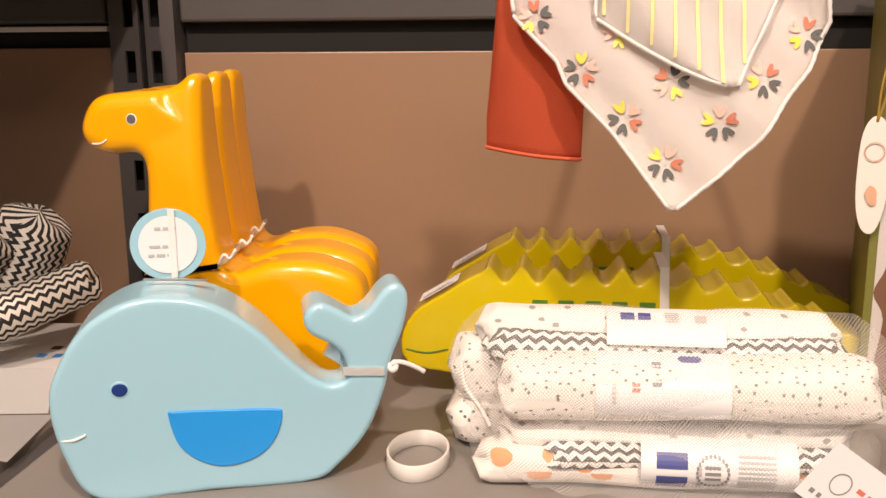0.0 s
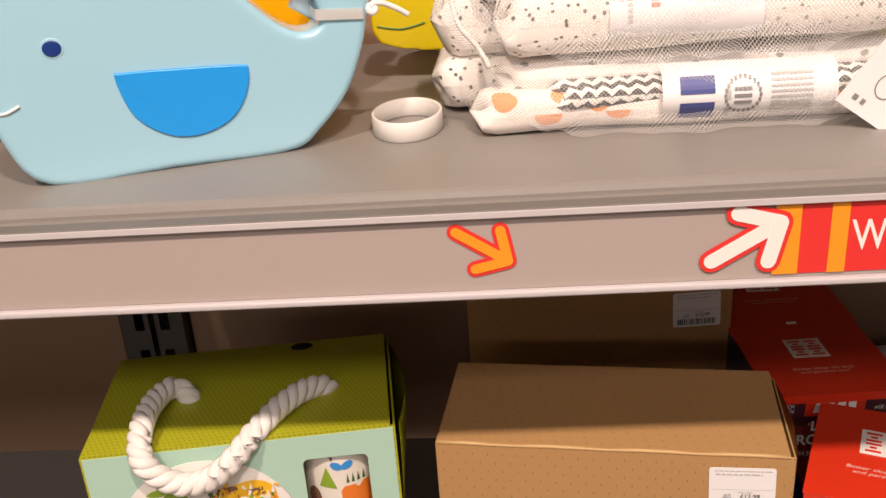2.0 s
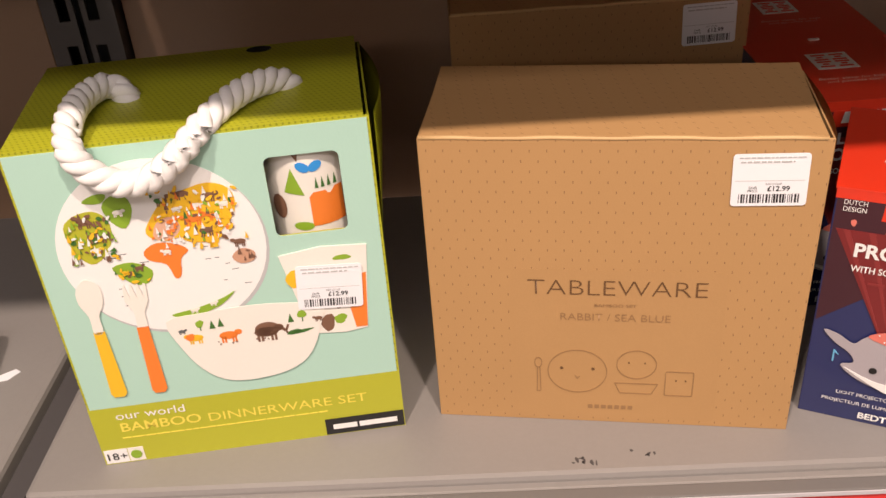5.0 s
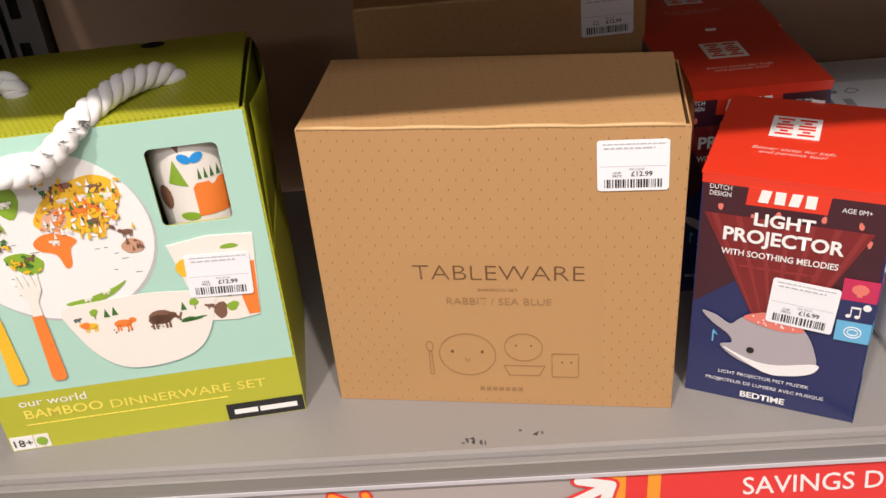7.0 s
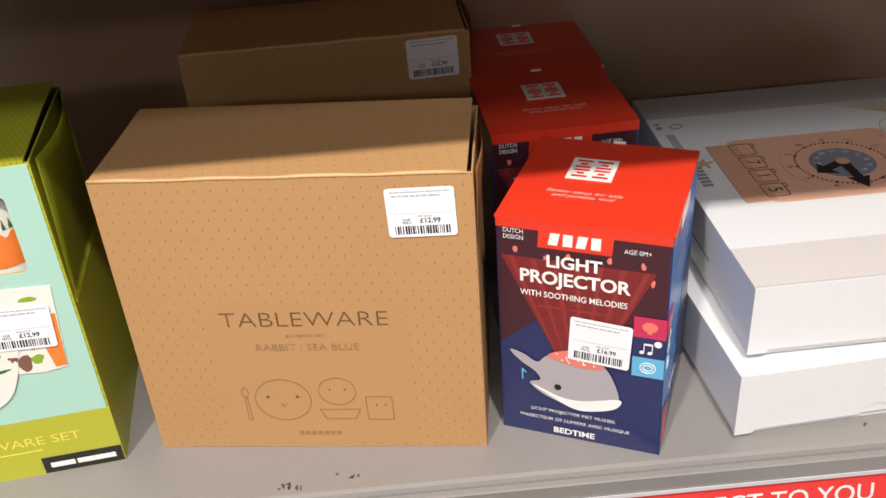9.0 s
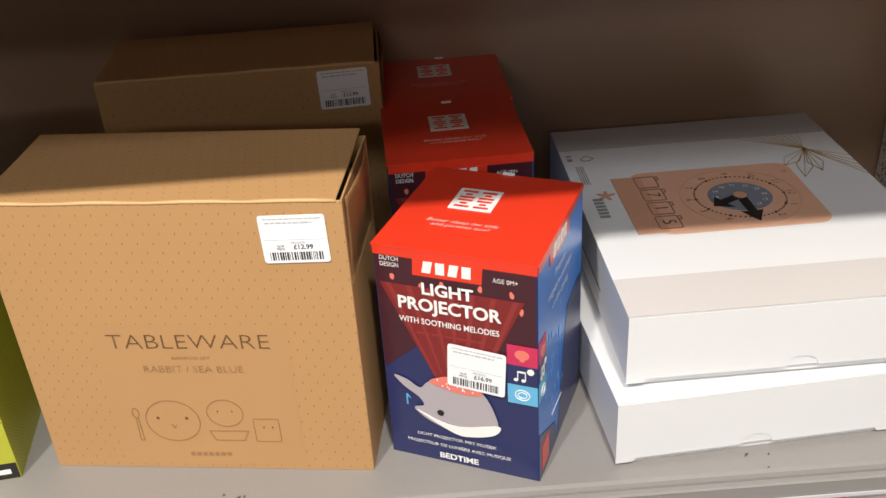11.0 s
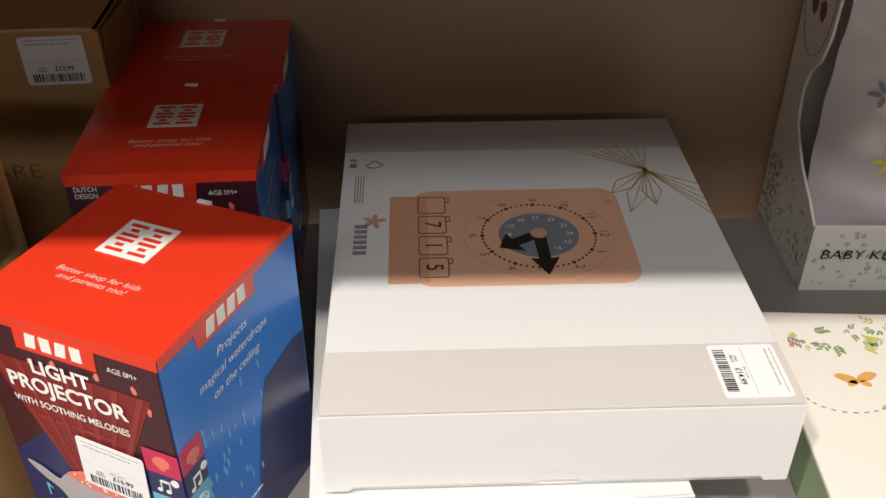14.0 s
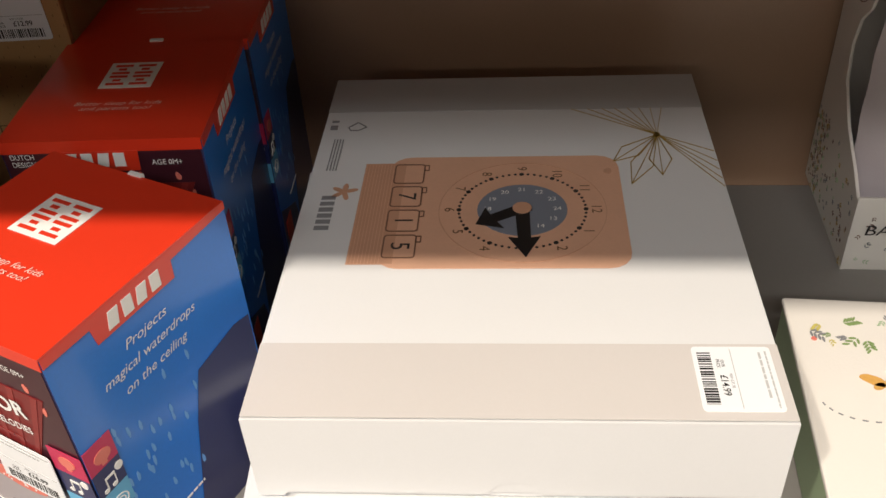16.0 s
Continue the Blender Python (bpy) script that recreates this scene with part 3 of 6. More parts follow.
def bowed_flap(w, d, h, bow, drop, mat, t, side=1):
    """The side tuck flap that bulges out below the lid."""
    n = 10
    def fn(u, v):
        y = 0.004 + (d - 0.008) * u
        z = h - drop * v
        b = bow * math.sin(math.pi * min(1, u * 0.9 + 0.1)) * math.cos(v * math.pi / 2) ** 1.5
        return Vector((w + b if side > 0 else -b, y, z))
    bm = grid_sheet(n, n, fn)
    bmesh.ops.solidify(bm, geom=bm.faces[:], thickness=0.001)
    return part("side_flap", bm, mat, t, smooth=True)


def lid_panel(t, w, d, h, mat, gap, dip=0.0, rise=0.0, start=0.0015, fore=0.0):
    """The closing flap on top, a little short of the right wall."""
    n, th = 8, 0.0012
    def fn(x, y, low):
        return Vector((start + (w - start - gap) * x, (d - fore) * y + fore, h + (0 if low else th) + rise * y + dip * math.sin(math.pi * y) * (0.5 + 0.5 * x)))
    bm = bmesh.new()
    layers = [[[bm.verts.new(fn(i / n, j / n, low)) for j in range(n + 1)] for i in range(n + 1)] for low in (False, True)]
    for vs in layers:
        for i in range(n):
            for j in range(n):
                bm.faces.new((vs[i][j], vs[i + 1][j], vs[i + 1][j + 1], vs[i][j + 1]))
    rim = [(i, 0) for i in range(n)] + [(n, j) for j in range(n)] + [(i, n) for i in range(n, 0, -1)] + [(0, j) for j in range(n, 0, -1)]
    for k, (i, j) in enumerate(rim):
        a, b = rim[(k + 1) % len(rim)]
        bm.faces.new((layers[0][i][j], layers[0][a][b], layers[1][a][b], layers[1][i][j]))
    return part("lid", bm, mat, t)


def rope_handle(t, h):
    """A twisted three-strand cotton rope threaded through two holes of the lid."""
    path = lattice_pts([(0.064, 0.055, h - 0.012), (0.061, 0.056, h + 0.004), (0.051, 0.058, h + 0.011), (0.042, 0.038, h + 0.013), (0.0395, 0.01, h + 0.012), (0.041, -0.009, h + 0.003),
                        (0.049, -0.0125, h - 0.009), (0.064, -0.013, h - 0.018), (0.0815, -0.013, h - 0.016), (0.096, -0.011, h - 0.006), (0.112, 0.002, h + 0.006), (0.128, 0.022, h + 0.011), (0.144, 0.04, h + 0.01), (0.156, 0.05, h + 0.003), (0.158, 0.051, h - 0.012)], 14)
    for k in range(3):
        pts, ln = [], 0.0
        for i, p in enumerate(path):
            if i:
                ln += (path[i] - path[i - 1]).length
            tdir = (path[min(i + 1, len(path) - 1)] - path[max(i - 1, 0)]).normalized()
            a = tdir.cross(Vector((0, 0.3, 1))).normalized()
            b = a.cross(tdir)
            ang = 2 * math.pi * (k / 3 + ln / 0.026)
            pts.append(p + (a * math.cos(ang) + b * math.sin(ang)) * 0.0038)
        part("strand", tube(pts, 0.0043, 8), COTTON, t, "thick twisted white cotton rope strand", True)


def blobs(t, name, specs, mat, m, label=""):
    """Small printed shapes of one colour, joined: (x, y, rx, ry, turn)."""
    bm = bmesh.new()
    for i, (x, y, rx, ry, a) in enumerate(specs):
        sheet(bm, oval(x, y, rx, ry, 14, a, 0.12, i + len(specs)), m, 0.0002)
    return tagged(part(name, bm, mat, t, label), kind="stuff")


def scatter(cx, cy, sx, sy, n, r0, r1, seed):
    rng = random.Random(seed)
    return [(cx + rng.uniform(-sx, sx), cy + rng.uniform(-sy, sy), rng.uniform(r0, r1), rng.uniform(r0, r1) * 0.6, rng.uniform(0, 3)) for _ in range(n)]


def window_carton(t, w, d, h, mat, hole):
    """Four card walls and a bottom, open above, with a window cut through the front."""
    wall, bm = 0.0012, bmesh.new()
    x0, x1, z0, z1 = hole
    def ring(box, y):
        return [bm.verts.new((x, y, z)) for x, z in rect(box[0], box[1], box[2], box[3])]
    outer, inner = (0, 0, w, h), (x0, z0, x1, z1)
    loops = [ring(outer, 0), ring(inner, 0), ring(inner, wall), ring(outer, wall)]
    for p, q in zip(loops, loops[1:] + loops[:1]):
        for k in range(4):
            bm.faces.new((p[k], p[(k + 1) % 4], q[(k + 1) % 4], q[k]))
    part("front_wall", bm, mat, t)
    for name, box in (("side_wall", (0, wall, wall, d, 0, h)), ("side_wall", (w - wall, w, wall, d, 0, h)), ("back_wall", (wall, w - wall, d - wall, d, 0, h)), ("bottom", (wall, w - wall, wall, d - wall, 0, wall))):
        part(name, block(*box), mat, t)


def cup_in_window(t):
    """A patterned tapered cup standing behind the window."""
    cx, cy = 0.1602, 0.0315
    def on(x, z, lift=0.0):
        r = 0.0258 + 0.05 * (z - 0.155) + lift
        k = max(-0.98, min(0.98, (x - cx) / r))
        return Vector((cx + r * k, cy - r * math.sqrt(1 - k * k), z))
    n = 40
    bm = bmesh.new()
    rings = []
    for z, dr in ((0.145, 0.0), (0.2, 0.0), (0.2095, 0.0), (0.2105, -0.0007), (0.2095, -0.0018), (0.16, -0.002)):
        r = 0.0258 + 0.05 * (z - 0.155) + dr
        rings.append([bm.verts.new((cx + r * math.cos(2 * math.pi * i / n), cy + r * math.sin(2 * math.pi * i / n), z)) for i in range(n)])
    for p, q in zip(rings, rings[1:]):
        for i in range(n):
            bm.faces.new((p[i], p[(i + 1) % n], q[(i + 1) % n], q[i]))
    cup = part("cup", bm, CREAM, t, "cream patterned cup behind the window", True)
    def print_on(pts, mat, label=""):
        mx, mz = sum(p[0] for p in pts) / len(pts), sum(p[1] for p in pts) / len(pts)
        dense = []
        for (ax, az), (bx, bz) in zip(pts, pts[1:] + pts[:1]):
            dense += [(ax + (bx - ax) * j / 4, az + (bz - az) * j / 4) for j in range(4)]
        k = len(dense)
        def fn(u, v):
            px_, pz = dense[round(u * k) % k]
            return on(mx + (px_ - mx) * v, mz + (pz - mz) * v, 0.0004)
        part("cup_pattern", grid_sheet(k, 5, fn), mat, cup, label)
    print_on([(0.1605, 0.16), (0.1795, 0.16), (0.1795, 0.184), (0.1755, 0.184), (0.174, 0.1805), (0.1715, 0.1805), (0.17, 0.183), (0.163, 0.183), (0.1605, 0.18)], ORANGE, "orange printed shape")
    print_on([(0.1465, 0.1835), (0.158, 0.1815), (0.152, 0.1995)], LEAF)
    print_on(oval(0.1425, 0.173, 0.004, 0.0085, 12), BROWN)
    print_on(oval(0.155, 0.1605, 0.006, 0.003, 12), LEAF)
    print_on([(0.1535, 0.209), (0.1575, 0.209), (0.1565, 0.204)], BROWN)
    for x in (0.1655, 0.169, 0.1725, 0.176):
        print_on([(x - 0.0011, 0.1855), (x + 0.0011, 0.1855), (x, 0.193)], PINE)
    for k in (-1, 1):
        print_on(oval(0.1625 + 0.0036 * k, 0.2, 0.0044, 0.003, 12, 0.6 * k), SKY_BLUE)


def animal(bm, x, z, s, m, face=1, tall=False):
    """A small four-legged printed figure."""
    sheet(bm, oval(x, z, s, s * 0.5, 12), m, 0.0002)
    sheet(bm, oval(x + face * s * 1.05, z + s * (0.75 if tall else 0.3), s * 0.42, s * 0.34, 10), m, 0.0002)
    for k in (-0.7, -0.4, 0.4, 0.7):
        sheet(bm, rect(x + k * s - s * 0.1, z - s * 0.95, x + k * s + s * 0.1, z - s * 0.1), m, 0.0002)
    if tall:
        line(bm, (x + face * s * 0.7, z + s * 0.1), (x + face * s * 1.0, z + s * 0.8), s * 0.3, m, 0.0002)


def world_map(t):
    """The plate's picture: continents in plain colours with small printed figures on them."""
    lands = ((LIME_PLAIN, [(0.022, 0.181), (0.029, 0.188), (0.04, 0.19), (0.047, 0.184), (0.047, 0.172), (0.04, 0.16), (0.031, 0.156), (0.024, 0.166)]),
             (LEAF, [(0.046, 0.192), (0.052, 0.198), (0.06, 0.197), (0.062, 0.188), (0.056, 0.177), (0.049, 0.182)]),
             (LEAF, [(0.036, 0.196), (0.043, 0.2), (0.05, 0.1995), (0.046, 0.1945)]),
             (LEAF, [(0.042, 0.152), (0.054, 0.154), (0.064, 0.147), (0.06, 0.139), (0.052, 0.139), (0.046, 0.145)]),
             (ORANGE, [(0.062, 0.16), (0.07, 0.165), (0.081, 0.163), (0.087, 0.158), (0.082, 0.153), (0.08, 0.142), (0.076, 0.14), (0.073, 0.15), (0.064, 0.154)]),
             (GOLD, [(0.066, 0.172), (0.071, 0.182), (0.08, 0.192), (0.092, 0.197), (0.106, 0.2), (0.117, 0.195), (0.119, 0.184), (0.114, 0.174), (0.108, 0.168), (0.104, 0.159), (0.098, 0.162), (0.09, 0.163), (0.083, 0.167), (0.074, 0.166)]),
             (WOOD, [(0.07, 0.168), (0.073, 0.178), (0.082, 0.181), (0.086, 0.174), (0.08, 0.167)]),
             (WOOD_DARK, [(0.111, 0.15), (0.117, 0.155), (0.124, 0.152), (0.123, 0.146), (0.115, 0.145)]),
             (LEAF, [(0.068, 0.114), (0.084, 0.117), (0.1, 0.122), (0.108, 0.126), (0.098, 0.117), (0.08, 0.111)]))
    for k, (mat, pts) in enumerate(lands):
        tagged(part("map_print", shape(smooth_loop(pts, 3), front(0.0011 + 0.00005 * k), 0.0002), mat, t), kind="stuff")
    herds = ((BROWN, ((0.034, 0.184, 0.0042, -1, True), (0.04, 0.174, 0.0046, 1, False), (0.091, 0.195, 0.004, -1, False), (0.105, 0.192, 0.0042, 1, False), (0.1, 0.17, 0.0042, 1, False), (0.079, 0.192, 0.0036, 1, True), (0.052, 0.147, 0.003, -1, False), (0.117, 0.16, 0.0036, -1, False), (0.057, 0.15, 0.0026, 1, True))),
             (ORANGE, ((0.094, 0.179, 0.0055, 1, False), (0.106, 0.179, 0.0032, -1, False))),
             (CREAM, ((0.036, 0.165, 0.003, 1, False), (0.113, 0.186, 0.0034, -1, False), (0.086, 0.186, 0.0026, 1, False), (0.054, 0.188, 0.003, 1, False), (0.075, 0.159, 0.0026, -1, False), (0.098, 0.187, 0.0026, 1, False), (0.082, 0.116, 0.0024, 1, False), (0.094, 0.1195, 0.0022, 1, False))))
    for k, (mat, figures) in enumerate(herds):
        bm = bmesh.new()
        for x, z, r, face, tall in figures:
            animal(bm, x, z, r, front(0.0017 + 0.0001 * k), face, tall)
        tagged(part("map_print", bm, mat, t), kind="stuff")
    rng = random.Random(77)
    for k, (mat, spots) in enumerate(((PINE, ((0.035, 0.173, 0.012, 0.013, 16), (0.095, 0.182, 0.022, 0.015, 11), (0.05, 0.147, 0.008, 0.005, 7))), (BROWN, ((0.035, 0.173, 0.013, 0.015, 26), (0.095, 0.18, 0.024, 0.017, 22), (0.118, 0.151, 0.005, 0.003, 6))), (LEAF, ((0.097, 0.176, 0.018, 0.012, 9), (0.036, 0.172, 0.014, 0.014, 16))), (WHITE, ((0.036, 0.173, 0.013, 0.014, 16), (0.095, 0.18, 0.024, 0.018, 44))), (GOLD, ((0.036, 0.172, 0.013, 0.014, 14), (0.097, 0.179, 0.025, 0.02, 40), (0.053, 0.147, 0.009, 0.006, 8))), (ORANGE, ((0.078, 0.174, 0.01, 0.01, 10), (0.098, 0.18, 0.02, 0.015, 12))))):
        bm = bmesh.new()
        for cx, cz, dx, dz, n in spots:
            for _ in range(n):
                x, z, r = cx + rng.uniform(-dx, dx), cz + rng.uniform(-dz, dz), rng.uniform(0.0009, 0.0023)
                if rng.random() < 0.5:
                    sheet(bm, [(x - r * 0.6, z - r), (x + r * 0.6, z - r), (x, z + r * 1.6)], front(0.002 + 0.0001 * k), 0.0002)
                else:
                    sheet(bm, oval(x, z, r, r * 0.6, 10, rng.uniform(0, 3), 0.15, k), front(0.002 + 0.0001 * k), 0.0002)
        tagged(part("map_print", bm, mat, t), kind="stuff")
    bm = bmesh.new()
    for _ in range(16):
        x, z = 0.073 + rng.uniform(-0.04, 0.045), 0.14 + rng.uniform(-0.022, 0.02)
        line(bm, (x, z), (x + rng.uniform(0.002, 0.006), z + rng.uniform(-0.0006, 0.0006)), 0.0004, front(0.0009), 0.0002)
    sheet(bm, oval(0.072, 0.2035, 0.0065, 0.0022, 16, 0.1, 0.08, 3), front(0.0011))
    tagged(part("sea_print", bm, CHARCOAL, t), kind="stuff")


def dinnerware_box(m):
    w, d, h = 0.2, 0.118, 0.229
    t = thing("dinnerware_box", m, "green and mint bamboo dinnerware gift box with white rope handle", "box")
    window_carton(t, w, d, h, LIME, (0.1385, 0.1805, 0.159, 0.2105))
    lid_panel(t, w, d, h, LIME, 0.003, 0.001, 0.003)
    bowed_flap(w, d, h, 0.009, 0.1, LIME, t)
    f = front()
    # mint front with the window left open
    wx0, wx1, wz0, wz1 = 0.1385, 0.1805, 0.159, 0.2105
    bm = bmesh.new()
    for r in ((0.0015, 0.0478, wx0, h - 0.001), (wx1, 0.0478, w - 0.0015, h - 0.001), (wx0, 0.0478, wx1, wz0), (wx0, wz1, wx1, h - 0.001)):
        sheet(bm, rect(*r), f, 0.0006)
    for qx, qz, sx, sz in ((wx0, wz0, 1, 1), (wx1, wz0, -1, 1), (wx0, wz1, 1, -1), (wx1, wz1, -1, -1)):
        arc = [(qx + sx * 0.004 * (1 - math.sin(radians(15 * i))), qz + sz * 0.004 * (1 - math.cos(radians(15 * i)))) for i in range(7)]
        sheet(bm, [(qx, qz)] + arc, f, 0.0006)
    part("front_print", bm, MINT, t, "pale mint printed front")
    part("base_band", shape(rect(0.0, 0.0, w, 0.0478), f, 0.0006), LIME_PLAIN, t, "lime printed band")
    cup_in_window(t)
    # no hole is cut: a black sheet gives the slot's shade
    part("thumb_slot", shape(oval(0.136, d - 0.008, 0.008, 0.005, 20), top(h + 0.0046), 0.0003), SLOT_SHADE, t, "thumb slot at the lid's back, its shade a black sheet")
    # plate with a map in small coloured shapes
    f2, f3, f4 = front(0.0007), front(0.0011), front(0.0014)
    part("plate_shadow", shape(oval(0.074, 0.159, 0.0595, 0.0585, 48), front(0.0006), 0.0002), PALE_INK, t)
    part("plate", shape(oval(0.073, 0.1605, 0.059, 0.058, 48), f2, 0.0003), WHITE, t, "round white plate picture")
    world_map(t)
    # mug, bowl, spoon and fork pictures
    part("mug_picture", shape([(0.137, 0.146), (0.162, 0.1495), (0.1895, 0.1475), (0.184, 0.087), (0.17, 0.085), (0.149, 0.087)], f2, 0.0008), CREAM, t, "cream mug picture")
    part("mug_pattern", shape([(0.173, 0.126), (0.187, 0.128), (0.184, 0.088), (0.177, 0.088), (0.175, 0.102)], f4), ORANGE, t)
    blobs(t, "mug_pattern", [(0.1435, 0.129, 0.004, 0.007, 0), ], GOLD, f4)
    blobs(t, "mug_pattern", [(0.168, 0.096, 0.004, 0.0035, 0), (0.174, 0.1405, 0.005, 0.002, 0)], LEAF, f4)
    blobs(t, "mug_pattern", [(0.16, 0.094, 0.004, 0.007, 0)], BROWN, f4)
    bowl = [(0.0635, 0.1095), (0.085, 0.113), (0.115, 0.1145), (0.14, 0.1125), (0.158, 0.1085), (0.1555, 0.094), (0.149, 0.077), (0.14, 0.066), (0.125, 0.0595), (0.105, 0.0575), (0.09, 0.0605), (0.078, 0.071), (0.069, 0.088)]
    part("bowl_picture", shape(smooth_loop(bowl, 3), front(0.0017), 0.0004), CREAM, t, "cream bowl picture")
    f5 = front(0.0022)
    bm = bmesh.new()
    animal(bm, 0.1215, 0.0935, 0.0075, f5, 1)
    sheet(bm, oval(0.1225, 0.0955, 0.0078, 0.0052, 18), f5, 0.0002)
    line(bm, (0.13, 0.0965), (0.1335, 0.0925), 0.002, f5, 0.0002)
    line(bm, (0.1335, 0.0925), (0.1355, 0.097), 0.0014, f5, 0.0002)
    tagged(part("bowl_pattern", bm, BROWN, t), kind="stuff")
    for mat, x, z, r, face in ((GOLD, 0.0785, 0.0955, 0.0048, -1), (ORANGE, 0.0985, 0.0945, 0.0058, 1), (BROWN, 0.1545, 0.099, 0.0026, -1), (CHARCOAL, 0.0715, 0.1015, 0.0022, 1)):
        bm = bmesh.new()
        animal(bm, x, z, r, f5, face)
        tagged(part("bowl_pattern", bm, mat, t), kind="stuff")
    blobs(t, "bowl_pattern", [(0.0755, 0.0965, 0.0026, 0.0028, 0)], ORANGE, front(0.0025))
    blobs(t, "bowl_pattern", [(0.142, 0.0905, 0.0085, 0.0011, 0.12), (0.139, 0.0912, 0.004, 0.0014, 0.1)], PINE, f5)
    blobs(t, "bowl_pattern", [(0.0828, 0.1055, 0.0025, 0.0026, 0), (0.1447, 0.1035, 0.0026, 0.003, 0)], LEAF, f5)
    bm = bmesh.new()
    for x, z in ((0.09, 0.101), (0.0952, 0.1018), (0.1375, 0.0985)):
        sheet(bm, [(x - 0.0019, z), (x + 0.0019, z), (x, z + 0.0062)], f5)
    for x, z in ((0.0828, 0.1015), (0.1447, 0.099)):
        sheet(bm, rect(x - 0.0003, z - 0.001, x + 0.0003, z + 0.002), f5)
    part("bowl_pattern", bm, PINE, t)
    blobs(t, "bowl_pattern", scatter(0.112, 0.0905, 0.036, 0.0025, 12, 0.0005, 0.0011, 42), BROWN, front(0.0025))
    blobs(t, "mug_pattern", scatter(0.166, 0.119, 0.017, 0.018, 12, 0.0007, 0.002, 43), BROWN, front(0.002))
    f6 = front(0.0018)
    part("spoon_picture", shape(smooth_loop([(0.018, 0.14), (0.0245, 0.1465), (0.0315, 0.141), (0.031, 0.129), (0.0265, 0.12), (0.026, 0.108), (0.0205, 0.108), (0.0205, 0.12), (0.017, 0.13)], 3), f6), CREAM, t, "cream spoon picture")
    part("fork_picture", shape([(0.0445, 0.1395), (0.0455, 0.1395), (0.047, 0.13), (0.0485, 0.1395), (0.0495, 0.1395), (0.051, 0.13), (0.0525, 0.1395), (0.0535, 0.1395), (0.055, 0.13), (0.0565, 0.1395), (0.058, 0.139), (0.057, 0.127), (0.053, 0.119), (0.0525, 0.108), (0.0465, 0.108), (0.047, 0.12), (0.0435, 0.128)], f6), CREAM, t, "cream fork picture")
    part("handle_picture", shape([(0.02, 0.1085), (0.0268, 0.1085), (0.0285, 0.06), (0.0265, 0.057), (0.02, 0.057), (0.0185, 0.06)], f6), GOLD, t, "amber cutlery handle")
    part("handle_picture", shape([(0.0458, 0.1085), (0.0528, 0.1085), (0.0535, 0.0595), (0.0515, 0.0565), (0.0455, 0.0565), (0.044, 0.0595)], f6), ORANGE, t, "orange cutlery handle")
    # words on the base band
    writing("lettering", "our world", 0.0155, 0.0402, 0.0066, f2, WHITE, t, align="LEFT", width=0.044)
    writing("lettering", "BAMBOO", 0.0162, 0.0302, 0.0075, f2, YELLOW, t, align="LEFT", width=0.0515, bold=0.012)
    writing("lettering", "DINNERWARE SET", 0.0725, 0.0295, 0.0072, f2, YELLOW, t, align="LEFT", width=0.1035)
    bm = bmesh.new()
    bars(bm, 0.016, 0.15, 0.0215, 0.0008, f2, 14, 3)
    part("small_print", bm, YELLOW, t)
    part("brand_block", shape(rect(0.147, 0.0008, 0.1995, 0.0142), f2), BLACK, t, "black maker's block")
    bm = bmesh.new()
    sheet(bm, rect(0.152, 0.0055, 0.168, 0.0095), f4)
    sheet(bm, rect(0.1695, 0.0055, 0.195, 0.0095), f4)
    part("brand_mark", bm, WHITE, t)
    part("age_block", shape(rect(0.001, 0.001, 0.016, 0.0125), f2), WHITE, t)
    writing("age", "18+", 0.0085, 0.0067, 0.0062, f4, BLACK, t, width=0.0125)
    part("seal", shape(rect(0.0165, 0.001, 0.0265, 0.0125), f2), CREAM, t)
    part("seal_mark", shape(oval(0.0215, 0.007, 0.0036), f4), LEAF, t)
    price_label(t, front(0.0026) @ Matrix.Translation((0.1435, 0.107, 0)) @ Matrix.Rotation(radians(-4), 4, "Z"), "£12.99", "RRP £27.50", 0.0395, 0.0315, 2)
    rope_handle(t, h)
    return t


